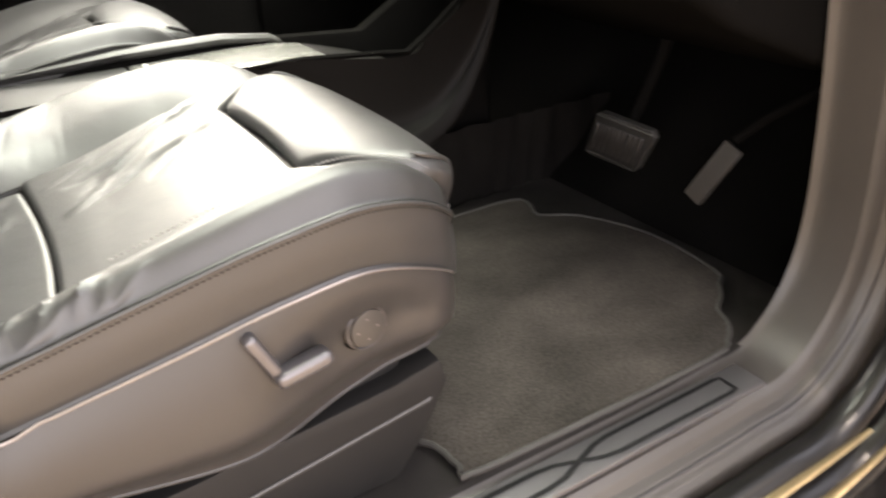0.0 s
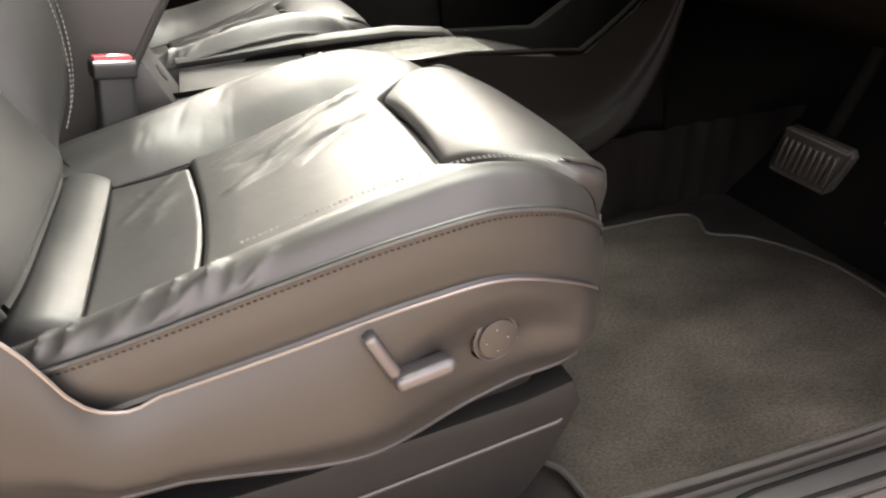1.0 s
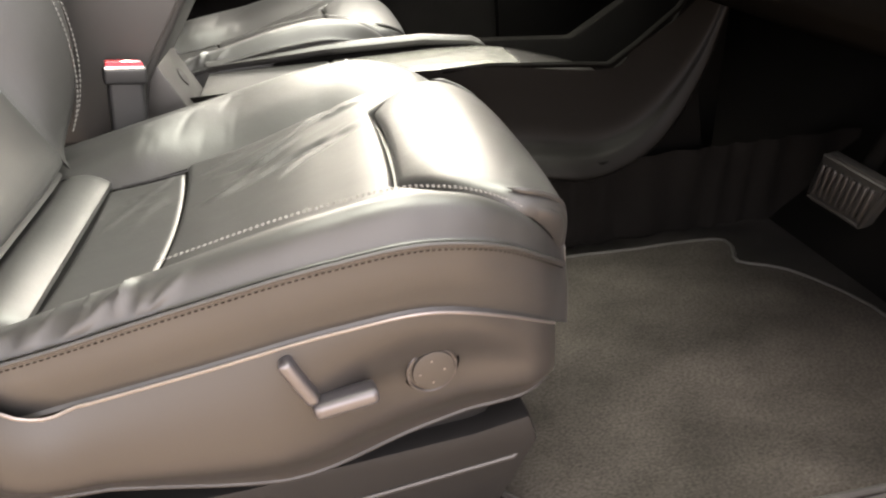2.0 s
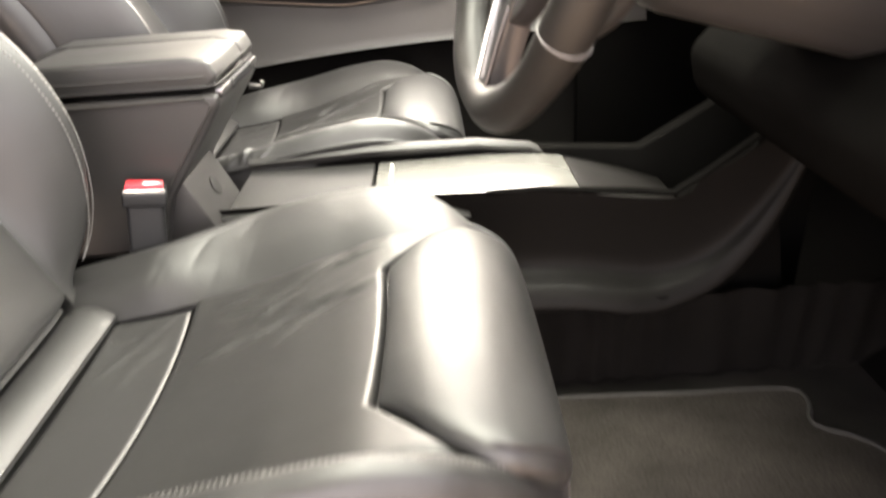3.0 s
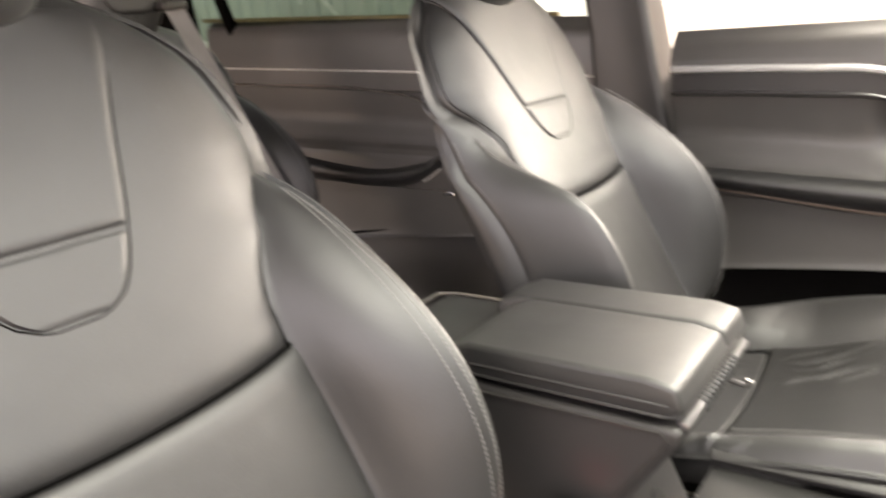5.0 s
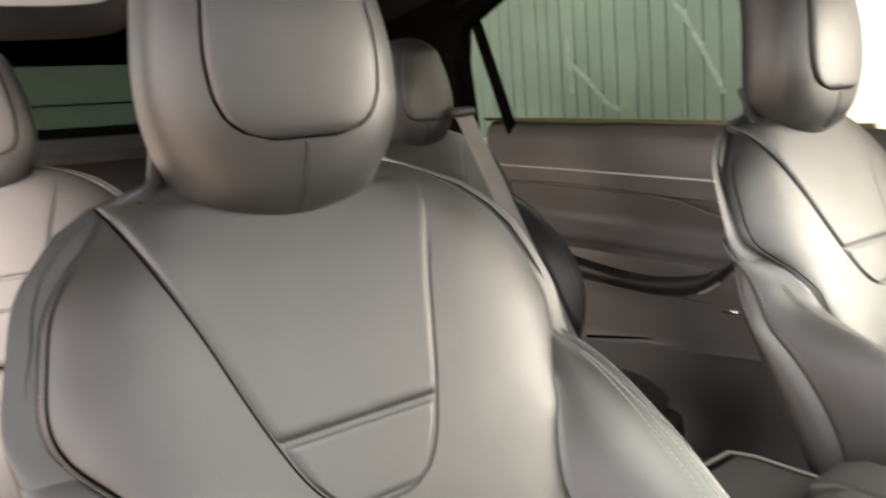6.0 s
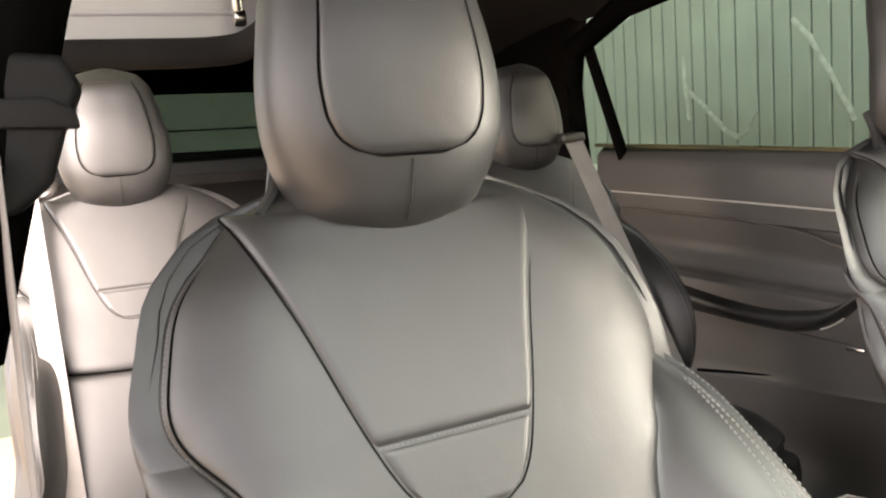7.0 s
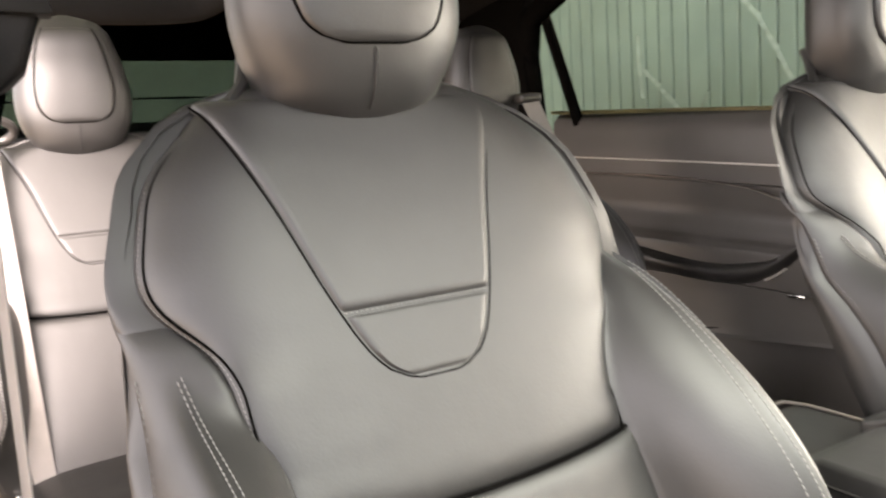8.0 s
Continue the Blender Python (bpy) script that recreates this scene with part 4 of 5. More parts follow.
armbox = part("armrest_box", prism([(-0.12, 0.28), (0.17, 0.28), (0.192, 0.350), (0.272, 0.462), (0.272, 0.476), (-0.12, 0.476)], "y", 0.33, 0.545, 0.008, 3), VINYL, console, "padded console box below the armrest")
part("box_edge", tube([(-0.125, 0.340, 0.478), (-0.127, 0.36, 0.479), (-0.127, 0.53, 0.479), (-0.10, 0.541, 0.479), (0.0, 0.542, 0.479)], 0.0022, 6), PIPING, armbox, "thin bright line round the box top")
part("box_seam", tube([(-0.1, 0.3285, 0.468), (0.255, 0.3285, 0.472), (0.262, 0.329, 0.462), (0.195, 0.329, 0.37)], 0.0016, 6), PLASTIC, armbox)


def lid(y0, y1, x0):
    return prism([(x0, 0.483), (0.262, 0.483), (0.274, 0.494), (0.266, 0.514), (0.24, 0.519), (x0 + 0.03, 0.518), (x0, 0.506)], "y", y0, y1, 0.006, 3)


part("armrest_lid", lid(0.333, 0.472, 0.022), LEATHER, console, "padded black leather armrest lid")
part("armrest_lid", lid(0.474, 0.543, 0.002), LEATHER, console)
for z in (0.4965, 0.4855):
    part("lid_piping", tube([(0.03, 0.3325, z), (0.255, 0.3325, z), (0.268, 0.338, z), (0.2715, 0.36, z), (0.272, 0.46, z), (0.2715, 0.53, z)], 0.0016, 6), VINYL, console)
part("lid_strip", box(0.266, 0.2765, 0.338, 0.538, 0.473, 0.4810, 0.003), SATIN, console, "bright strip under the lid's front edge")
for k in range(12):
    part("grille_slot", box(0.268, 0.2785, 0.385 + 0.009 * k, 0.3905 + 0.009 * k, 0.471, 0.4822, 0.001, 1), BLACK, console)
part("hook", tube([(0.268, 0.50, 0.447), (0.285, 0.50, 0.445), (0.287, 0.50, 0.452)], 0.0035, 8), DARKSATIN, console)

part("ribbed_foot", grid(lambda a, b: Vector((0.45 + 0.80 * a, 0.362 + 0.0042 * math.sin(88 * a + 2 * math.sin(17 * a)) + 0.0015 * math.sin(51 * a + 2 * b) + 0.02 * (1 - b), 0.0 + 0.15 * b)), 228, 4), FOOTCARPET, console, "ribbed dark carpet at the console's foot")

# seat-belt buckle beside the driver's seat
buckle = thing("seat_belt_buckle", "seat-belt buckle with a red release button on its stalk", "buckle", (0.16, 0.29, 0.0))
bm_m = Matrix.Translation((0.178, 0.292, 0.385)) @ Matrix.Rotation(radians(9), 4, "Y") @ Matrix.Rotation(radians(16), 4, "Z")
part("stalk", moved(box(-0.021, 0.021, -0.013, 0.013, -0.16, -0.012, 0.006, 3), bm_m), BLACK, buckle)
part("housing", moved(box(-0.0245, 0.0245, -0.0155, 0.0155, -0.022, -0.0025, 0.004, 3), bm_m), BLACK, buckle)
part("button_frame", moved(box(-0.0235, 0.0235, -0.0148, 0.0148, -0.006, 0.0002, 0.002, 2), bm_m), CHROME, buckle, "pale edge round the button")
part("release_button", moved(box(-0.021, 0.021, -0.0125, 0.0125, -0.006, 0.003, 0.003, 2), bm_m), RED, buckle, "red release button")
part("slot_edge", moved(box(-0.0205, 0.0205, -0.0022, 0.0006, -0.002, 0.0042, 0.0008, 1), bm_m), CHROME, buckle)

# ---- steering wheel ----
wheel = thing("steering_wheel", "black leather steering wheel with satin metal spokes", "steering wheel", (0.65, 0.088, 0.68))
wm = Matrix.Translation((0.612, 0.088, 0.6745)) @ Matrix.Rotation(radians(16.7), 4, "Y") @ Matrix.Rotation(radians(6.85), 4, "Z")
RW = 0.1735


def wheel_point(k, r=RW, d=0.0):
    return wm @ Vector((d, r * math.sin(k), r * math.cos(k)))


part("rim", tube([wheel_point(2 * math.pi * k / 72) for k in range(72)], lambda s: 0.0165 + 0.002 * math.sin(8 * math.pi * s) ** 2, 16, True), WHEELSKIN, wheel, "thick leather-wrapped rim")
hub_h = spline([-0.098, -0.094, -0.085, -0.06, -0.03, 0.0, 0.035, 0.06, 0.08, 0.09], [0.012, 0.020, 0.028, 0.042, 0.061, 0.078, 0.097, 0.10, 0.08, 0.03])


def hub_point(a, b):
    """The domed airbag cover, pointed below."""
    z = -0.098 + 0.188 * (0.5 - 0.5 * math.cos(math.pi * a))
    w = hub_h(z)
    k = 2 * b - 1
    crown = 0.5 - 0.5 * math.cos(math.pi * min(1, (z + 0.098) / 0.08, (0.09 - z) / 0.05))
    return wm @ Vector((0.003 - (0.009 + 0.017 * crown) * (1 - abs(k) ** 2.6) ** 0.5, w * k, z))


hub = part("hub", grid(hub_point, 40, 30), WHEELSKIN, wheel, "dark domed airbag cover")
part("hub_back", moved(prism([(-0.02, -0.085), (0.02, -0.085), (0.07, 0.0), (0.07, 0.07), (-0.07, 0.07), (-0.07, 0.0)], "x", 0.004, 0.045, 0.008, 2), wm), DULLSHADE, wheel)
part("emblem", moved(joined(box(-0.0035, 0.0, -0.017, 0.017, 0.012, 0.018, 0.001, 1), prism([(-0.012, 0.012), (0.012, 0.012), (0.004, 0.002), (0.0, -0.022), (-0.004, 0.002)], "x", -0.0035, 0.0, 0.001, 1)), wm @ Matrix.Translation((-0.0225, 0, 0.006))), SATINCHROME, hub, "small bright emblem shape")
part("lower_spoke", moved(prism([(-0.019, -0.170), (0.019, -0.170), (0.022, -0.120), (0.030, -0.080), (-0.030, -0.080), (-0.022, -0.120)], "x", -0.006, 0.016, 0.005, 2), wm), DARKSATIN, wheel, "dark satin lower spoke")
for s in (-1, 1):
    part("spoke", moved(prism([(s * 0.08, 0.045), (s * 0.172, 0.050), (s * 0.172, -0.012), (s * 0.055, -0.048)], "x", 0.003, 0.02, 0.005, 2), wm), BLACK, wheel)
    part("spoke_trim", moved(prism([(s * 0.020, -0.108), (s * 0.044, -0.092), (s * 0.088, -0.056), (s * 0.172, -0.032), (s * 0.172, -0.010), (s * 0.086, -0.030), (s * 0.056, -0.052), (s * 0.020, -0.088)], "x", -0.004, 0.014, 0.004, 2), wm), DARKSATIN, wheel, "dark satin bezel below the buttons")
    part("spoke_edge", tube([wm @ Vector((-0.006, s * 0.022, -0.092)), wm @ Vector((-0.007, s * 0.021, -0.122)), wm @ Vector((-0.007, s * 0.018, -0.160))], 0.002, 6), CHROME if s > 0 else DARKSATIN, wheel)
    panel = part("button_panel", moved(prism([(s * (0.112 + 0.030 * math.cos(q) - 0.010 * math.sin(q)), 0.012 + 0.036 * math.sin(q)) for q in (2 * math.pi * j / 28 for j in range(28))], "x", -0.004, 0.006, 0.002, 2), wm), BLACK, wheel, "black oval button panel with small white marks")
    part("scroll_wheel", moved(disc(0.0085, 0.007, 24, 0.002), wm @ Matrix.Translation((-0.004, s * 0.112, 0.012))), DARKSATIN, panel)
    for dy, dz in ((0.012, 0.030), (-0.010, 0.026), (0.014, -0.008), (-0.006, -0.014)):
        part("button_mark", moved(box(-0.0055, -0.0035, s * (0.112 + dy) - 0.0022, s * (0.112 + dy) + 0.0022, 0.012 + dz - 0.0018, 0.012 + dz + 0.0018, 0.0004, 1), wm), SATINCHROME, panel)
    ks = [s * radians(121), s * radians(40)]
    for k in ks:
        part("rim_seam", tube([wheel_point(k) + (wm.to_3x3() @ Vector((math.cos(j) * 0.0185, math.sin(k) * math.sin(j) * 0.0185, math.cos(k) * math.sin(j) * 0.0185))) for j in (2 * math.pi * q / 24 for q in range(24))], 0.0009, 6, True), THREAD if s < 0 else RUBBER, wheel)
column = thing("steering_column", "black steering column shroud behind the wheel", "steering column", (0.8, 0.08, 0.6))
part("shroud", moved(prism([(-0.06, -0.070), (0.06, -0.070), (0.092, -0.03), (0.08, 0.07), (-0.08, 0.07), (-0.092, -0.03)], "x", 0.075, 0.42, 0.028, 4), wm), VINYL, column, "rounded grey-black shroud")
part("collar", tube([wm @ Vector((0.062, 0.088 * math.sin(k), 0.085 * math.cos(k) - 0.012)) for k in (2 * math.pi * q / 40 for q in range(40))], 0.010, 10, True), PLASTIC, column)
part("clock_spring", moved(prism([(0.08 * math.sin(2 * math.pi * q / 24), 0.078 * math.cos(2 * math.pi * q / 24) - 0.012) for q in range(24)], "x", 0.046, 0.08, 0.004, 2), wm), DULLSHADE, column)

# ---- dashboard ----
dash = thing("dashboard", "dark soft-touch dashboard above the footwells", "dashboard", (1.05, 0.4, 0.4))
# Dash, knee panel and screen look unlit through their shade-black colour.
part("top_pad", prism([(0.98, 0.70), (0.90, 0.66), (0.885, 0.60), (0.93, 0.52), (1.05, 0.46), (1.45, 0.46), (1.60, 0.80), (1.30, 0.78)], "y", -0.30, 1.16, 0.03, 4), DULLSHADE, dash)
part("knee_panel", prism([(0.93, 0.56), (0.86, 0.53), (0.82, 0.49), (0.83, 0.44), (0.90, 0.40), (1.15, 0.30), (1.3, 0.35), (1.3, 0.5)], "y", -0.19, 0.36, 0.022, 4), DULLSHADE, dash)
part("screen", moved(box(-0.012, 0.012, -0.13, 0.13, -0.2, 0.2, 0.008, 2), Matrix.Translation((0.945, 0.46, 0.66)) @ Matrix.Rotation(radians(-14), 4, "Y")), DULLSHADE, dash, "large dark glossy touch screen")
part("cluster_hood", prism([(0.80, 0.80), (0.86, 0.845), (1.0, 0.80), (1.0, 0.66), (0.86, 0.66)], "y", -0.15, 0.19, 0.02, 3), BLACK, dash)


# ---- doors on the far side ----
def door_panel(x0, x1, y0, belt, strip, arm, armlow, low, slope=0.0, scoop=None, relief=1.0, patch=None):
    """The inner face of a door: window sill, inlay, scooped middle, padded armrest, lower panel and pocket."""
    ds = [0.030, 0.002, -0.006, -0.004, 0.010, 0.024, 0.020, -0.020, -0.040, -0.042, -0.034, -0.016, -0.012, -0.016, -0.010, 0.05, 0.05, 0.02]
    ds = [d * (relief if 5 < k < 14 else 1.0) for k, d in enumerate(ds)]

    def f(a, b):
        x = x0 + (x1 - x0) * a
        top, st, hi, lo, foot = belt(x), strip(x), min(arm(x), strip(x) - 0.075), min(armlow(x), strip(x) - 0.11), low(x)
        zs = [top + 0.03, top, st + 0.012, st - 0.046, st - 0.052, (st + hi) / 2 - 0.03, hi + 0.018, hi + 0.003, hi - 0.008, (hi + lo) / 2, lo + 0.005, lo, lo - 0.03, foot + 0.01, foot, foot - 0.01, foot * 0.45, -0.02]
        i = b * (len(zs) - 1)
        j = min(int(i), len(zs) - 2)
        k = i - j
        z = zs[j] + (zs[j + 1] - zs[j]) * k
        y = y0 + bend(k, *[ds[min(max(j + m, 0), len(ds) - 1)] for m in (0, 1)]) + slope * (x - x0)
        if scoop:
            y += scoop[4] * math.exp(-((x - scoop[0]) / scoop[2]) ** 4 - ((z - scoop[1]) / scoop[3]) ** 2)
        return Vector((x, y, z))
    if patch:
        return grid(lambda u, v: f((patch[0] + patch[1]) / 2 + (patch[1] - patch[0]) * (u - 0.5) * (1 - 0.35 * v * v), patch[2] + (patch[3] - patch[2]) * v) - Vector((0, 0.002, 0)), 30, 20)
    return grid(f, 110, (len(ds) - 1) * 4)


def edge_line(x0, x1, y0, z, slope, d, n=50):
    return [(x, y0 + d + slope * (x - x0), z(x)) for x in (x0 + (x1 - x0) * k / n for k in range(n + 1))]


def door_armrest(upper, lower, y0, slope, x0, out):
    """A padded armrest between an upper and a lower line, each given as (x, z) places; it stands out from the door."""
    def f(a, b):
        x = bend(a, *[p[0] for p in upper]) * (1 - b) + bend(a, *[p[0] for p in lower]) * b
        z = bend(a, *[p[1] for p in upper]) * (1 - b) + bend(a, *[p[1] for p in lower]) * b
        k = math.sin(math.pi * min(1, 0.02 + 0.96 * b)) ** 0.45
        return Vector((x, y0 + slope * (x - x0) - out * k * (1 - 0.55 * ease((a - 0.72) / 0.28)), z + 0.006 * math.sin(math.pi * b)))
    return grid(f, 70, 24), [f(k / 60, 1.0) + Vector((0, -0.004, 0)) for k in range(61)]


strip = spline([-0.035, 0.2, 0.32, 0.42, 0.55, 0.8, 1.0], [0.714, 0.708, 0.70, 0.664, 0.685, 0.71, 0.72])
arm = spline([-0.035, 0.10, 0.28, 0.40, 0.49, 0.56, 0.64, 1.0], [0.524, 0.520, 0.510, 0.508, 0.526, 0.582, 0.62, 0.65])
armlow = spline([-0.035, 0.10, 0.36, 0.46, 0.56, 0.66, 1.0], [0.481, 0.475, 0.457, 0.464, 0.480, 0.50, 0.51])
low = spline([-0.035, 0.3, 1.0], [0.32, 0.358, 0.39])
door_l = structure("door_1", door_panel(-0.035, 1.0, 1.2, lambda x: 0.752 - 0.01 * x, strip, arm, armlow, low, -0.03, (0.455, 0.620, 0.115, 0.042, 0.095), 0.35), DOORVINYL, "grey-black passenger door panel with armrest and bright strip", "car door")
part("bright_strip", tube(edge_line(-0.03, 0.95, 1.2, strip, -0.03, -0.010), 0.0065, 8), SATINCHROME, door_l, "bright metal trim strip")
part("lower_strip", tube(edge_line(-0.03, 0.95, 1.2, lambda x: strip(x) - 0.043, -0.03, -0.006), 0.003, 8), SATIN, door_l)
pad, rim_line = door_armrest([(-0.03, 0.536), (0.056, 0.532), (0.271, 0.522), (0.419, 0.518), (0.496, 0.529), (0.54, 0.553), (0.571, 0.589), (0.60, 0.624)],
                             [(-0.03, 0.500), (0.077, 0.491), (0.30, 0.467), (0.377, 0.466), (0.451, 0.481), (0.505, 0.507), (0.552, 0.552), (0.592, 0.610)], 1.196, -0.03, -0.035, 0.046)
part("armrest", pad, LEATHER, door_l, "padded armrest sweeping up at its front")
part("armrest_piping", tube(rim_line[:42], 0.0028, 8), WARMLINE, door_l, "thin warm metal line under the armrest")
# The black middle piece paints the shade over the handle recess.
for x0, x1, mat, label in ((-0.03, 0.345, VINYL, "grey band"), (0.347, 0.448, DULLSHADE, "black band for the handle recess's shade"), (0.45, 0.80, SUEDE, "brown suede inlay")):
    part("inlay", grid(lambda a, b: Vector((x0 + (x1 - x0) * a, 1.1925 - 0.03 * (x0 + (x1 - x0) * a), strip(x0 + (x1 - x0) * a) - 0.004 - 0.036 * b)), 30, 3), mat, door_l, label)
# A dark sheet over the scoop puts its shade into the colour.
part("handle_recess", door_panel(-0.035, 1.0, 1.2, lambda x: 0.752 - 0.01 * x, strip, arm, armlow, low, -0.03, (0.455, 0.620, 0.115, 0.042, 0.095), 0.35, (0.355, 0.615, 4.0 / 17, 5.6 / 17)), BASE, door_l, "dark sheet over the pull-handle recess for its shade")
# A darker sheet stands in for the shade inside the door pocket.
part("pocket_lining", door_panel(-0.035, 1.0, 1.2, lambda x: 0.752 - 0.01 * x, strip, arm, armlow, low, -0.03, None, 0.35, (-0.1, 1.1, 14.3 / 17, 1.0)), FOOTCARPET, door_l, "dark sheet in the door pocket for its shade")
switch = part("window_switch", box(0.516, 0.566, 1.160, 1.190, 0.475, 0.487, 0.003), BLACK, door_l, "black window switch with a bright edge")
part("switch_edge", box(0.520, 0.545, 1.157, 1.170, 0.4765, 0.4885, 0.0015, 1), CHROME, switch)
rstrip = spline([-1.45, -1.3, -0.6, -0.1], [0.770, 0.763, 0.727, 0.70])
rarm = spline([-1.45, -0.1], [0.555, 0.52])
rarmlow = spline([-1.45, -0.1], [0.455, 0.43])
rear_door = structure("door_2", door_panel(-1.45, -0.10, 1.25, lambda x: 0.865 - 0.065 * (x + 1.31), rstrip, rarm, rarmlow, lambda x: 0.29 + 0.1 * (x + 0.94), -0.02, None, 0.35), DOORVINYL, "grey-black rear door panel with armrest", "car door")
part("bright_strip", tube(edge_line(-1.44, -0.12, 1.25, rstrip, -0.02, -0.009), 0.0024, 8), STRIP, rear_door, "bright thin trim strip")
rlow = spline([-1.45, -0.76, -0.70, -0.64, -0.1], [0.724, 0.684, 0.675, 0.656, 0.636])
pad, rim_line = door_armrest([(-1.42, 0.556), (-1.115, 0.520), (-0.942, 0.498), (-0.805, 0.491), (-0.675, 0.508), (-0.62, 0.527), (-0.575, 0.556), (-0.52, 0.605)],
                             [(-1.42, 0.470), (-1.042, 0.453), (-0.883, 0.445), (-0.762, 0.446), (-0.677, 0.462), (-0.621, 0.490), (-0.570, 0.535), (-0.51, 0.590)], 1.246, -0.02, -1.45, 0.040)
part("armrest", pad, LEATHER, rear_door, "padded armrest swept up at its end")
# The glint on the armrest's lower edge is modelled as a pale strip.
part("armrest_glint", tube(rim_line[36:46], 0.0026, 8), STRIP, rear_door, "glint under the armrest, drawn as a short pale line")
part("panel_crease", tube([p + Vector((0, 1.236 + 0.02 * (p.z - 0.3), 0)) for p in smooth([(-1.05, 0, 0.285), (-0.944, 0, 0.303), (-0.755, 0, 0.333), (-0.60, 0, 0.351), (-0.542, 0, 0.351), (-0.48, 0, 0.330)], 40)], 0.005, 8), DULLSHADE, rear_door, "dark joint above the door pocket")
part("lower_strip", tube(edge_line(-1.44, -0.12, 1.25, rlow, -0.02, -0.008), 0.0026, 8), PIPING, rear_door)
part("window_switch", box(-0.585, -0.545, 1.185, 1.205, 0.44, 0.4485, 0.003), CHROME, rear_door)
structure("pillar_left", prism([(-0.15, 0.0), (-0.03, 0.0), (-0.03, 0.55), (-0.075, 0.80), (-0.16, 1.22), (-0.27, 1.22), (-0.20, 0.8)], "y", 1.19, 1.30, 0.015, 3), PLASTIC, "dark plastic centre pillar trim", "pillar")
structure("pillar_rear_left", prism([(-2.6, 0.8), (-1.495, 0.84), (-1.535, 1.19), (-1.45, 1.36), (-2.6, 1.36)], "y", 1.20, 1.27, 0.01), DULLSHADE, "dark rear pillar trim", "pillar")
structure("body_side_left", joined(box(-2.6, 1.3, 1.30, 1.40, -0.36, 0.70, 0.02)), PAINT, "outer skin of the car's far side", "car body")
part("belt_trim", tube([(-1.48, 1.272, 0.907), (-1.0, 1.272, 0.878), (-0.3, 1.268, 0.833)], 0.006, 8), BELTTRIM, rear_door, "belt trim below the glass, its warm reflection put into the colour")

# window frames and panes
structure("window_frame_left", joined(
    tube([(-1.62, 1.27, 0.90), (-1.50, 1.22, 1.20), (-1.2, 1.16, 1.27), (-0.6, 1.10, 1.30), (0.2, 1.10, 1.30), (0.9, 1.16, 1.05), (1.4, 1.22, 0.80)], 0.035, 10, False, 1.0),
    tube([(-1.34, 1.262, 0.86), (-1.455, 1.235, 1.22)], 0.018, 8)), DULLSHADE, "black frame round the side windows", "window frame")
rear_pane = structure("window_2", prism([(-1.50, 0.85), (-1.535, 1.19), (-1.2, 1.28), (-0.5, 1.30), (-0.22, 1.30), (-0.15, 0.80), (-0.3, 0.80)], "y", 1.262, 1.266, 0), PRIVACY, "tinted glass of the far rear door", "window", False)
rear_pane.visible_shadow = False
pane = structure("window_1", prism([(-0.10, 1.30), (0.3, 1.30), (0.9, 1.05), (1.3, 0.80), (1.0, 0.72), (-0.04, 0.75)], "y", 1.262, 1.266, 0), GLASS, "side window glass of the far doors", "window", False)
pane.visible_shadow = False
windscreen = structure("windscreen", prism([(1.62, 0.80), (0.85, 1.22), (0.32, 1.325), (0.32, 1.331), (0.85, 1.226), (1.63, 0.806)], "y", -0.35, 1.2, 0), GLASS, "tall windscreen that reaches over the front seats", "window", False)
windscreen.visible_shadow = False


def roof(a, b):
    x = -2.3 + 2.35 * a
    y = 0.36 + 0.88 * (2 * b - 1)
    return Vector((x, y, 1.36 - 0.07 * (2 * b - 1) ** 4 - 0.10 * (2 * a - 1.15) ** 4))


# the roof's far half; the near rear quarter is the open upward door
# Its front strip is unseen, added to keep the seat tops dark.
structure("ceiling", joined(grid(lambda a, b: Vector((0.04 + 0.30 * a, 0.36 + 0.86 * (2 * b - 1), 1.352 - 0.07 * (2 * b - 1) ** 4 - 0.03 * a)), 6, 12), grid(lambda a, b: roof(a, 0.40 + 0.6 * b), 20, 12), grid(lambda a, b: roof(0.88 + 0.12 * a, 0.42 * b), 10, 8), grid(lambda a, b: roof(0.28 * a, 0.42 * b), 8, 8)), HEADLINER, "dark fabric headliner", "ceiling")
structure("roof_header", tube(smooth([(-1.45, -0.52, 1.165), (-1.46, -0.2, 1.185), (-1.47, 0.12, 1.195), (-1.45, 0.22, 1.215), (-1.38, 0.27, 1.26), (-1.2, 0.29, 1.30), (-0.6, 0.28, 1.34), (-0.1, 0.28, 1.34)], 70), 0.035, 16), HEADLINER, "fabric-covered edge of the open roof door", "roof")
jamb = structure("roof_jamb", grid(lambda a, b: Vector((-1.50 - 0.10 * b, -0.6 + 0.95 * a, 1.20 + 0.02 * a + 0.22 * b)), 12, 6), PAINT, "bright painted door jamb of the open roof door", "car body")
part("jamb_groove", tube([(-1.535, -0.6, 1.283), (-1.535, 0.2, 1.30)], 0.006, 8), PAINT, jamb)
part("strut_end", joined(moved(disc(0.022, 0.03, 24, 0.006), Matrix.Translation((-1.47, 0.2, 1.275))), tube([(-1.47, 0.2, 1.275), (-1.44, 0.19, 1.36)], 0.014, 10)), CHROME, jamb, "bright strut end")
structure("hatch_glass", prism([(-2.62, 0.95), (-1.75, 1.34), (-1.75, 1.345), (-2.625, 0.955)], "y", -0.3, 1.0, 0), DARKGLASS, "sloping rear hatch glass", "window", False).visible_shadow = False
structure("hatch_line", tube([(-2.39, -0.3, 1.068), (-2.39, 1.0, 1.068)], 0.0035, 8), CHROME, "thin bright line across the hatch glass", "trim")
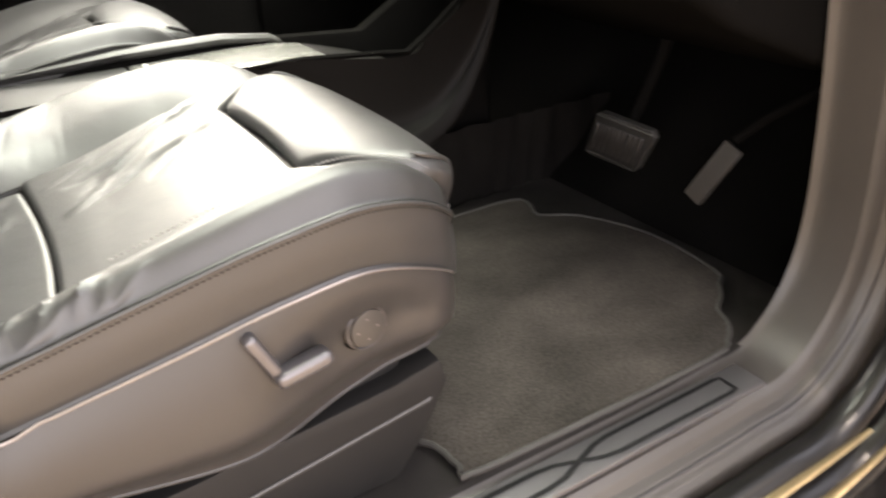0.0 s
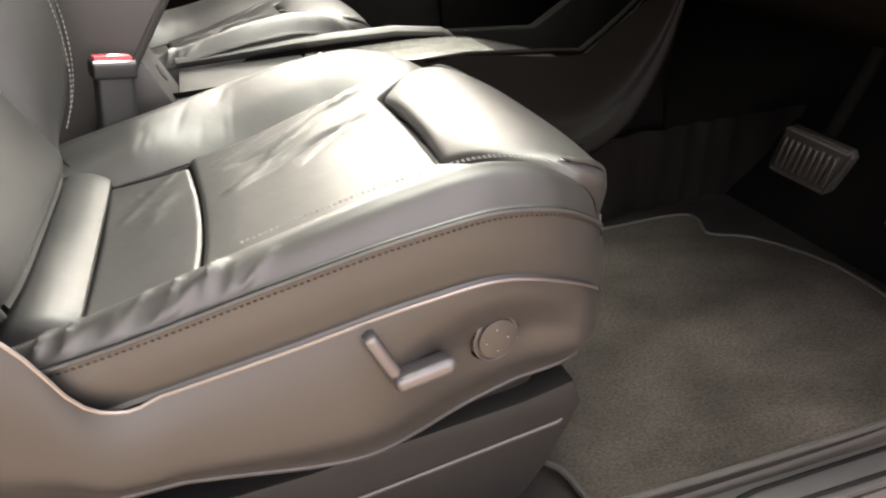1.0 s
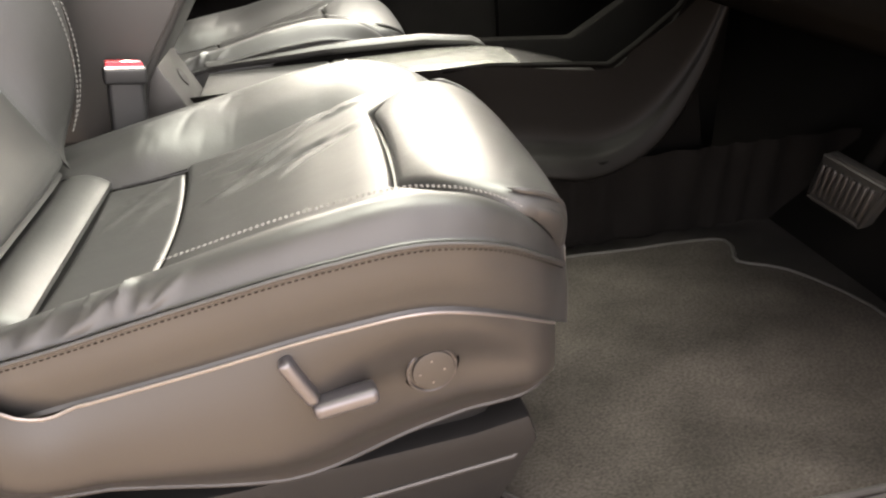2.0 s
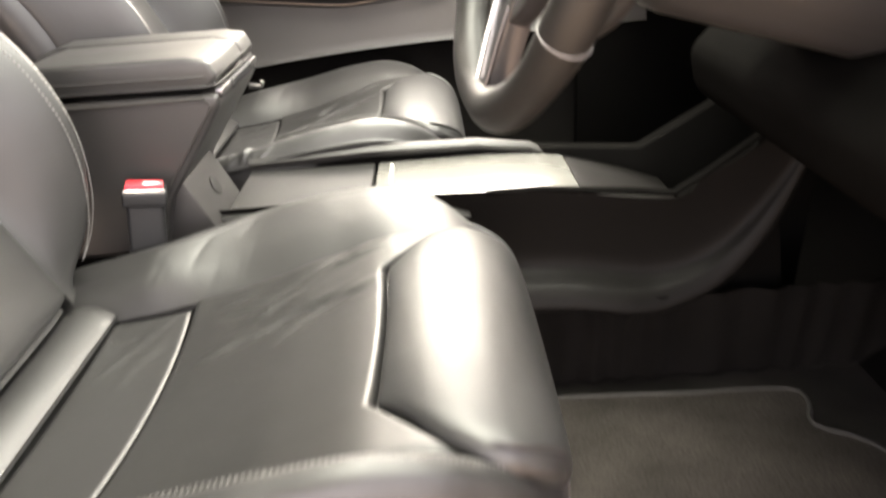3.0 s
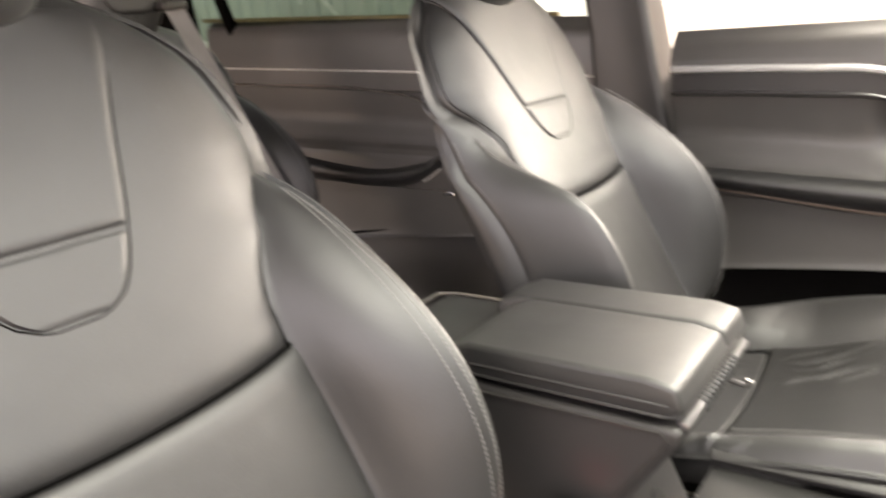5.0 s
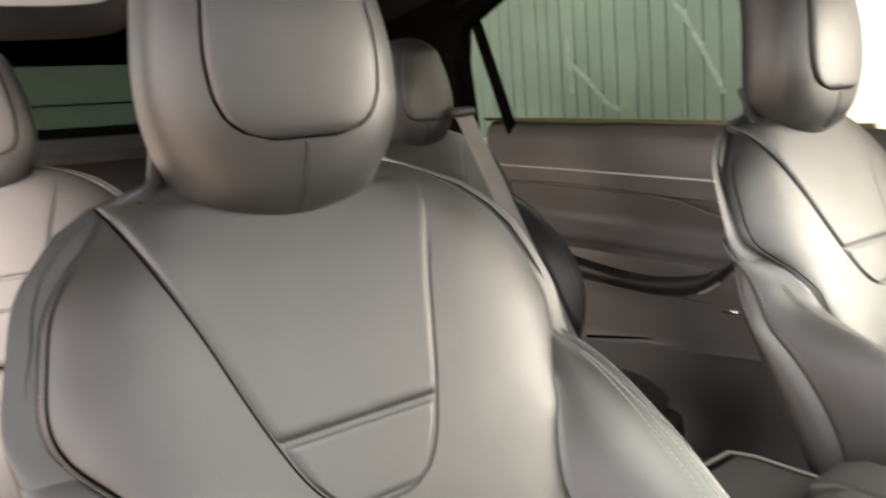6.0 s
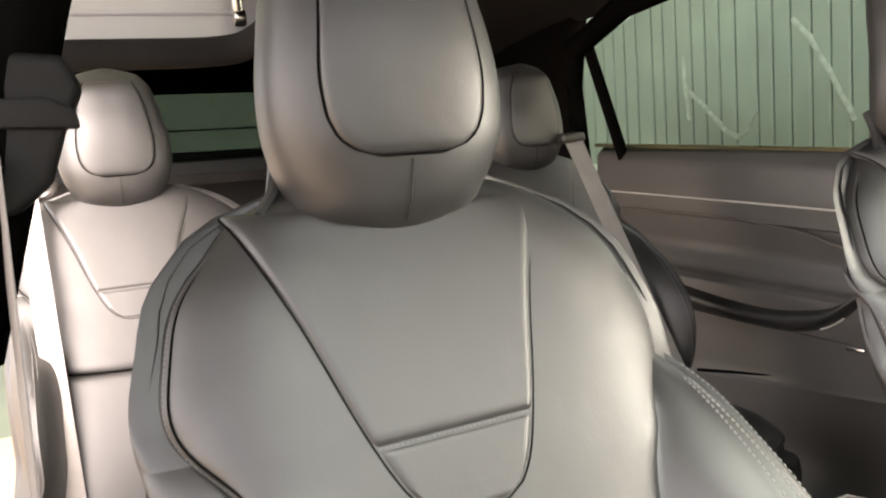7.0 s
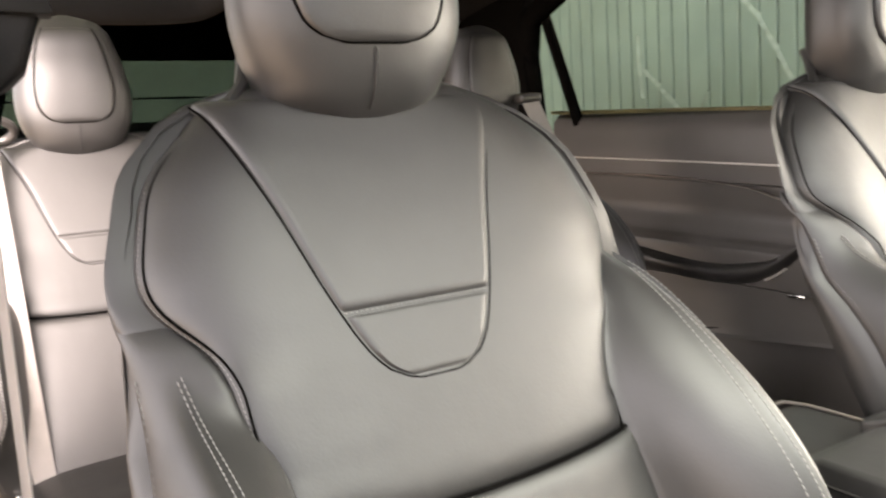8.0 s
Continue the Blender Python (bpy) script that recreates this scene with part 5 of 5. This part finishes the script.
structure("parcel_shelf", box(-2.62, -1.75, -0.35, 1.15, 0.88, 0.91, 0.006), CARPET, "dark shelf behind the rear seats", "shelf")
structure("hatch_panel", box(-2.66, -2.60, -0.35, 1.15, -0.05, 1.0, 0.01), BLACK, "black inner tailgate panel", "car body")

# near-side centre pillar, with the belt guide
structure("pillar_right", prism([(-0.30, -0.36), (-0.20, -0.36), (-0.20, 0.55), (-0.27, 0.85), (-0.34, 1.30), (-0.44, 1.30), (-0.38, 0.85), (-0.32, 0.5)], "y", -0.40, -0.33, 0.015, 3), PLASTIC, "dark plastic centre pillar trim beside the driver", "pillar")
structure("pillar_right_upper", tube([(-0.27, -0.345, 0.78), (-0.28, -0.295, 0.95), (-0.29, -0.262, 1.06), (-0.31, -0.235, 1.36)], 0.055, 14), DULLSHADE, "dark upper trim of the centre pillar beside the driver", "pillar")


def strap(points, width, across):
    """Flat webbing along points, turned so that its width lies along across."""
    pts = [Vector(p) for p in points]
    c = Vector(across).normalized() * width / 2
    bm = bmesh.new()
    rows = []
    for i, p in enumerate(pts):
        t = (pts[min(i + 1, len(pts) - 1)] - pts[max(i - 1, 0)]).normalized()
        n = t.cross(c).normalized() * 0.0007
        rows.append([bm.verts.new(q) for q in (p - c + n, p + c + n, p + c - n, p - c - n)])
    for a, b in zip(rows, rows[1:]):
        for k in range(4):
            bm.faces.new((a[k], a[(k + 1) % 4], b[(k + 1) % 4], b[k]))
    return bm


def sag(a, b, n=16, drop=(0, 0, 0)):
    return [Vector(a).lerp(Vector(b), k / n) + Vector(drop) * math.sin(math.pi * k / n) for k in range(n + 1)]


guide = thing("seat_belt", "black pillar belt guide with grey webbing hanging from it", "seat belt", (-0.25, -0.28, 0.9))
part("guide", prism([(-0.34, 1.01), (-0.222, 1.0), (-0.211, 0.975), (-0.226, 0.945), (-0.240, 0.905), (-0.265, 0.882), (-0.34, 0.88)], "x", -0.30, -0.235, 0.008, 3), BASE, guide, "angular black belt guide cover")
part("guide_cap", prism([(-0.34, 0.965), (-0.238, 0.968), (-0.219, 0.958), (-0.216, 0.944), (-0.34, 0.948)], "x", -0.25, -0.226, 0.004, 2), BASE, guide)
part("webbing", strap(sag((-0.235, -0.276, 0.925), (-0.20, -0.288, 0.20), 20, (0.015, 0, 0)), 0.046, (1, 0.16, 0)), WEBBING, guide, "grey belt webbing")
near_belt = thing("seat_belt", "pale grey seat belt beside the outer rear seat, lit by daylight", "seat belt", (-0.95, -0.29, 0.6), "rear belts")
part("webbing", strap(sag((-1.105, -0.290, 0.90), (-0.86, -0.272, 0.30), 16, (0.03, 0, 0)), 0.036, (0.15, 1, 0.1)), WEBBING, near_belt)
part("belt_eye", tube([Vector((-1.10, -0.278, 0.905)) + Vector((0.012 * math.cos(k), 0.036 * math.sin(k), 0.02 * math.cos(k))) for k in (2 * math.pi * q / 28 for q in range(28))], 0.008, 8, True), PLASTIC, near_belt, "oval belt outlet")
part("tongue", box(-0.875, -0.850, -0.315, -0.245, 0.300, 0.335, 0.006, 2), CHROME, near_belt, "bright metal belt tongue")
far_belt = thing("seat_belt", "pale grey seat belt crossing the far rear seat's edge", "seat belt", (-1.05, 1.0, 0.6), "rear belts")
part("webbing", strap(sag((-1.07, 0.875, 0.925), (-0.84, 0.965, 0.375), 18), 0.046, (0.1, 1, 0.22)), WEBBING, far_belt)
part("belt_eye", box(-1.12, -1.062, 0.845, 0.910, 0.915, 0.940, 0.010, 3), PLASTIC, far_belt)
part("tongue", box(-0.85, -0.828, 0.945, 0.995, 0.355, 0.382, 0.006, 2), CHROME, far_belt, "bright metal belt tongue")

# ---- rear seats ----
rear_one = thing("back_row_seat", "black leather outer back-row seat lit by the open door", "car seat", (0.0, SEAT_Y, 0.0), "back-row seats")
add_backrest(rear_one, True, False)


def rear_cushion(a, b):
    """A thick cushion with a rounded outline; a runs from its middle over the top and down the side."""
    k, e = 2 * math.pi * b, 2 / 2.8
    r = math.sin(math.pi / 2 * min(1, a / 0.8)) if a < 0.8 else 1.0 - 0.05 * ((a - 0.8) / 0.2) ** 2
    c, sn = math.cos(k), math.sin(k)
    z = 0.345 - 0.008 * r * r - 0.055 * r ** 6 if a < 0.8 else 0.282 - 0.10 * (a - 0.8) / 0.2
    return Vector((0.215 + 0.255 * r * math.copysign(abs(c) ** e, c), SEAT_Y + 0.228 * r * math.copysign(abs(sn) ** e, sn), z + 0.02 * ease((c * r + 0.2) / 1.2)))


part("cushion", grid(rear_cushion, 30, 56, True), LEATHER_PERF, rear_one, "dark rounded seat cushion")
part("cushion_seam", tube([rear_cushion(0.80, k / 60) + Vector((0, 0, 0.0005)) for k in range(60)], 0.0022, 6, True), LEATHER, rear_one)
part("seat_base", box(0.03, 0.45, SEAT_Y - 0.2, SEAT_Y + 0.2, 0.0, 0.27, 0.03, 3), BLACK, rear_one)
rear_one.location = (-0.985, SEAT_Y - 0.137, 0.008)
rear_two = copy_thing(rear_one, pose(-0.99, SEAT_Y + 0.788, 0.008))
tagged(rear_two, "black leather outer back-row seat beside the far door")

# ---- outside ----
# Out of view: added over the car to block direct sun.
structure("garage_roof", box(-6.2, 1.15, -3.0, 1.9, 2.6, 2.7, 0), GREENWALL, "unseen roof added above the car to keep the sun off", "roof")
wall = structure("wall_garage", box(-6.0, -1.32, 2.62, 2.7, ground_z, 3.0, 0), GREENWALL, "green painted board wall beside the car", "wall")
edge, k = -5.6, 0
while edge < -1.4:
    wide = (0.088, 0.094, 0.120, 0.082, 0.091, 0.100, 0.088)[k % 7]
    part("board", box(edge, edge + wide - 0.007, 2.60, 2.625, ground_z, 2.6, 0.006, 1), GREENWALL, wall)
    edge, k = edge + wide, k + 1
for line in ([(-2.43, 1.17), (-2.30, 1.06), (-2.17, 0.93), (-2.10, 0.90), (-2.04, 0.93), (-1.99, 1.0)], [(-1.80, 1.38), (-1.72, 1.29), (-1.62, 1.12), (-1.52, 0.93)], [(-2.42, 1.32), (-2.42, 1.20), (-2.40, 1.0)]):
    part("scrape", tube([(x, 2.602, z) for x, z in line], 0.007, 6, False, 2.2), CHALK, wall, "pale scrape across the boards")
structure("wall_back", box(-4.4, -4.2, -1.6, 2.6, ground_z, 2.6, 0), GREENWALL, "shaded wall behind the car", "wall")
structure("wall_far", box(-1.3, 8.0, 4.0, 4.2, ground_z, 3.2, 0.02), RENDERWALL, "sunlit white rendered wall", "wall")
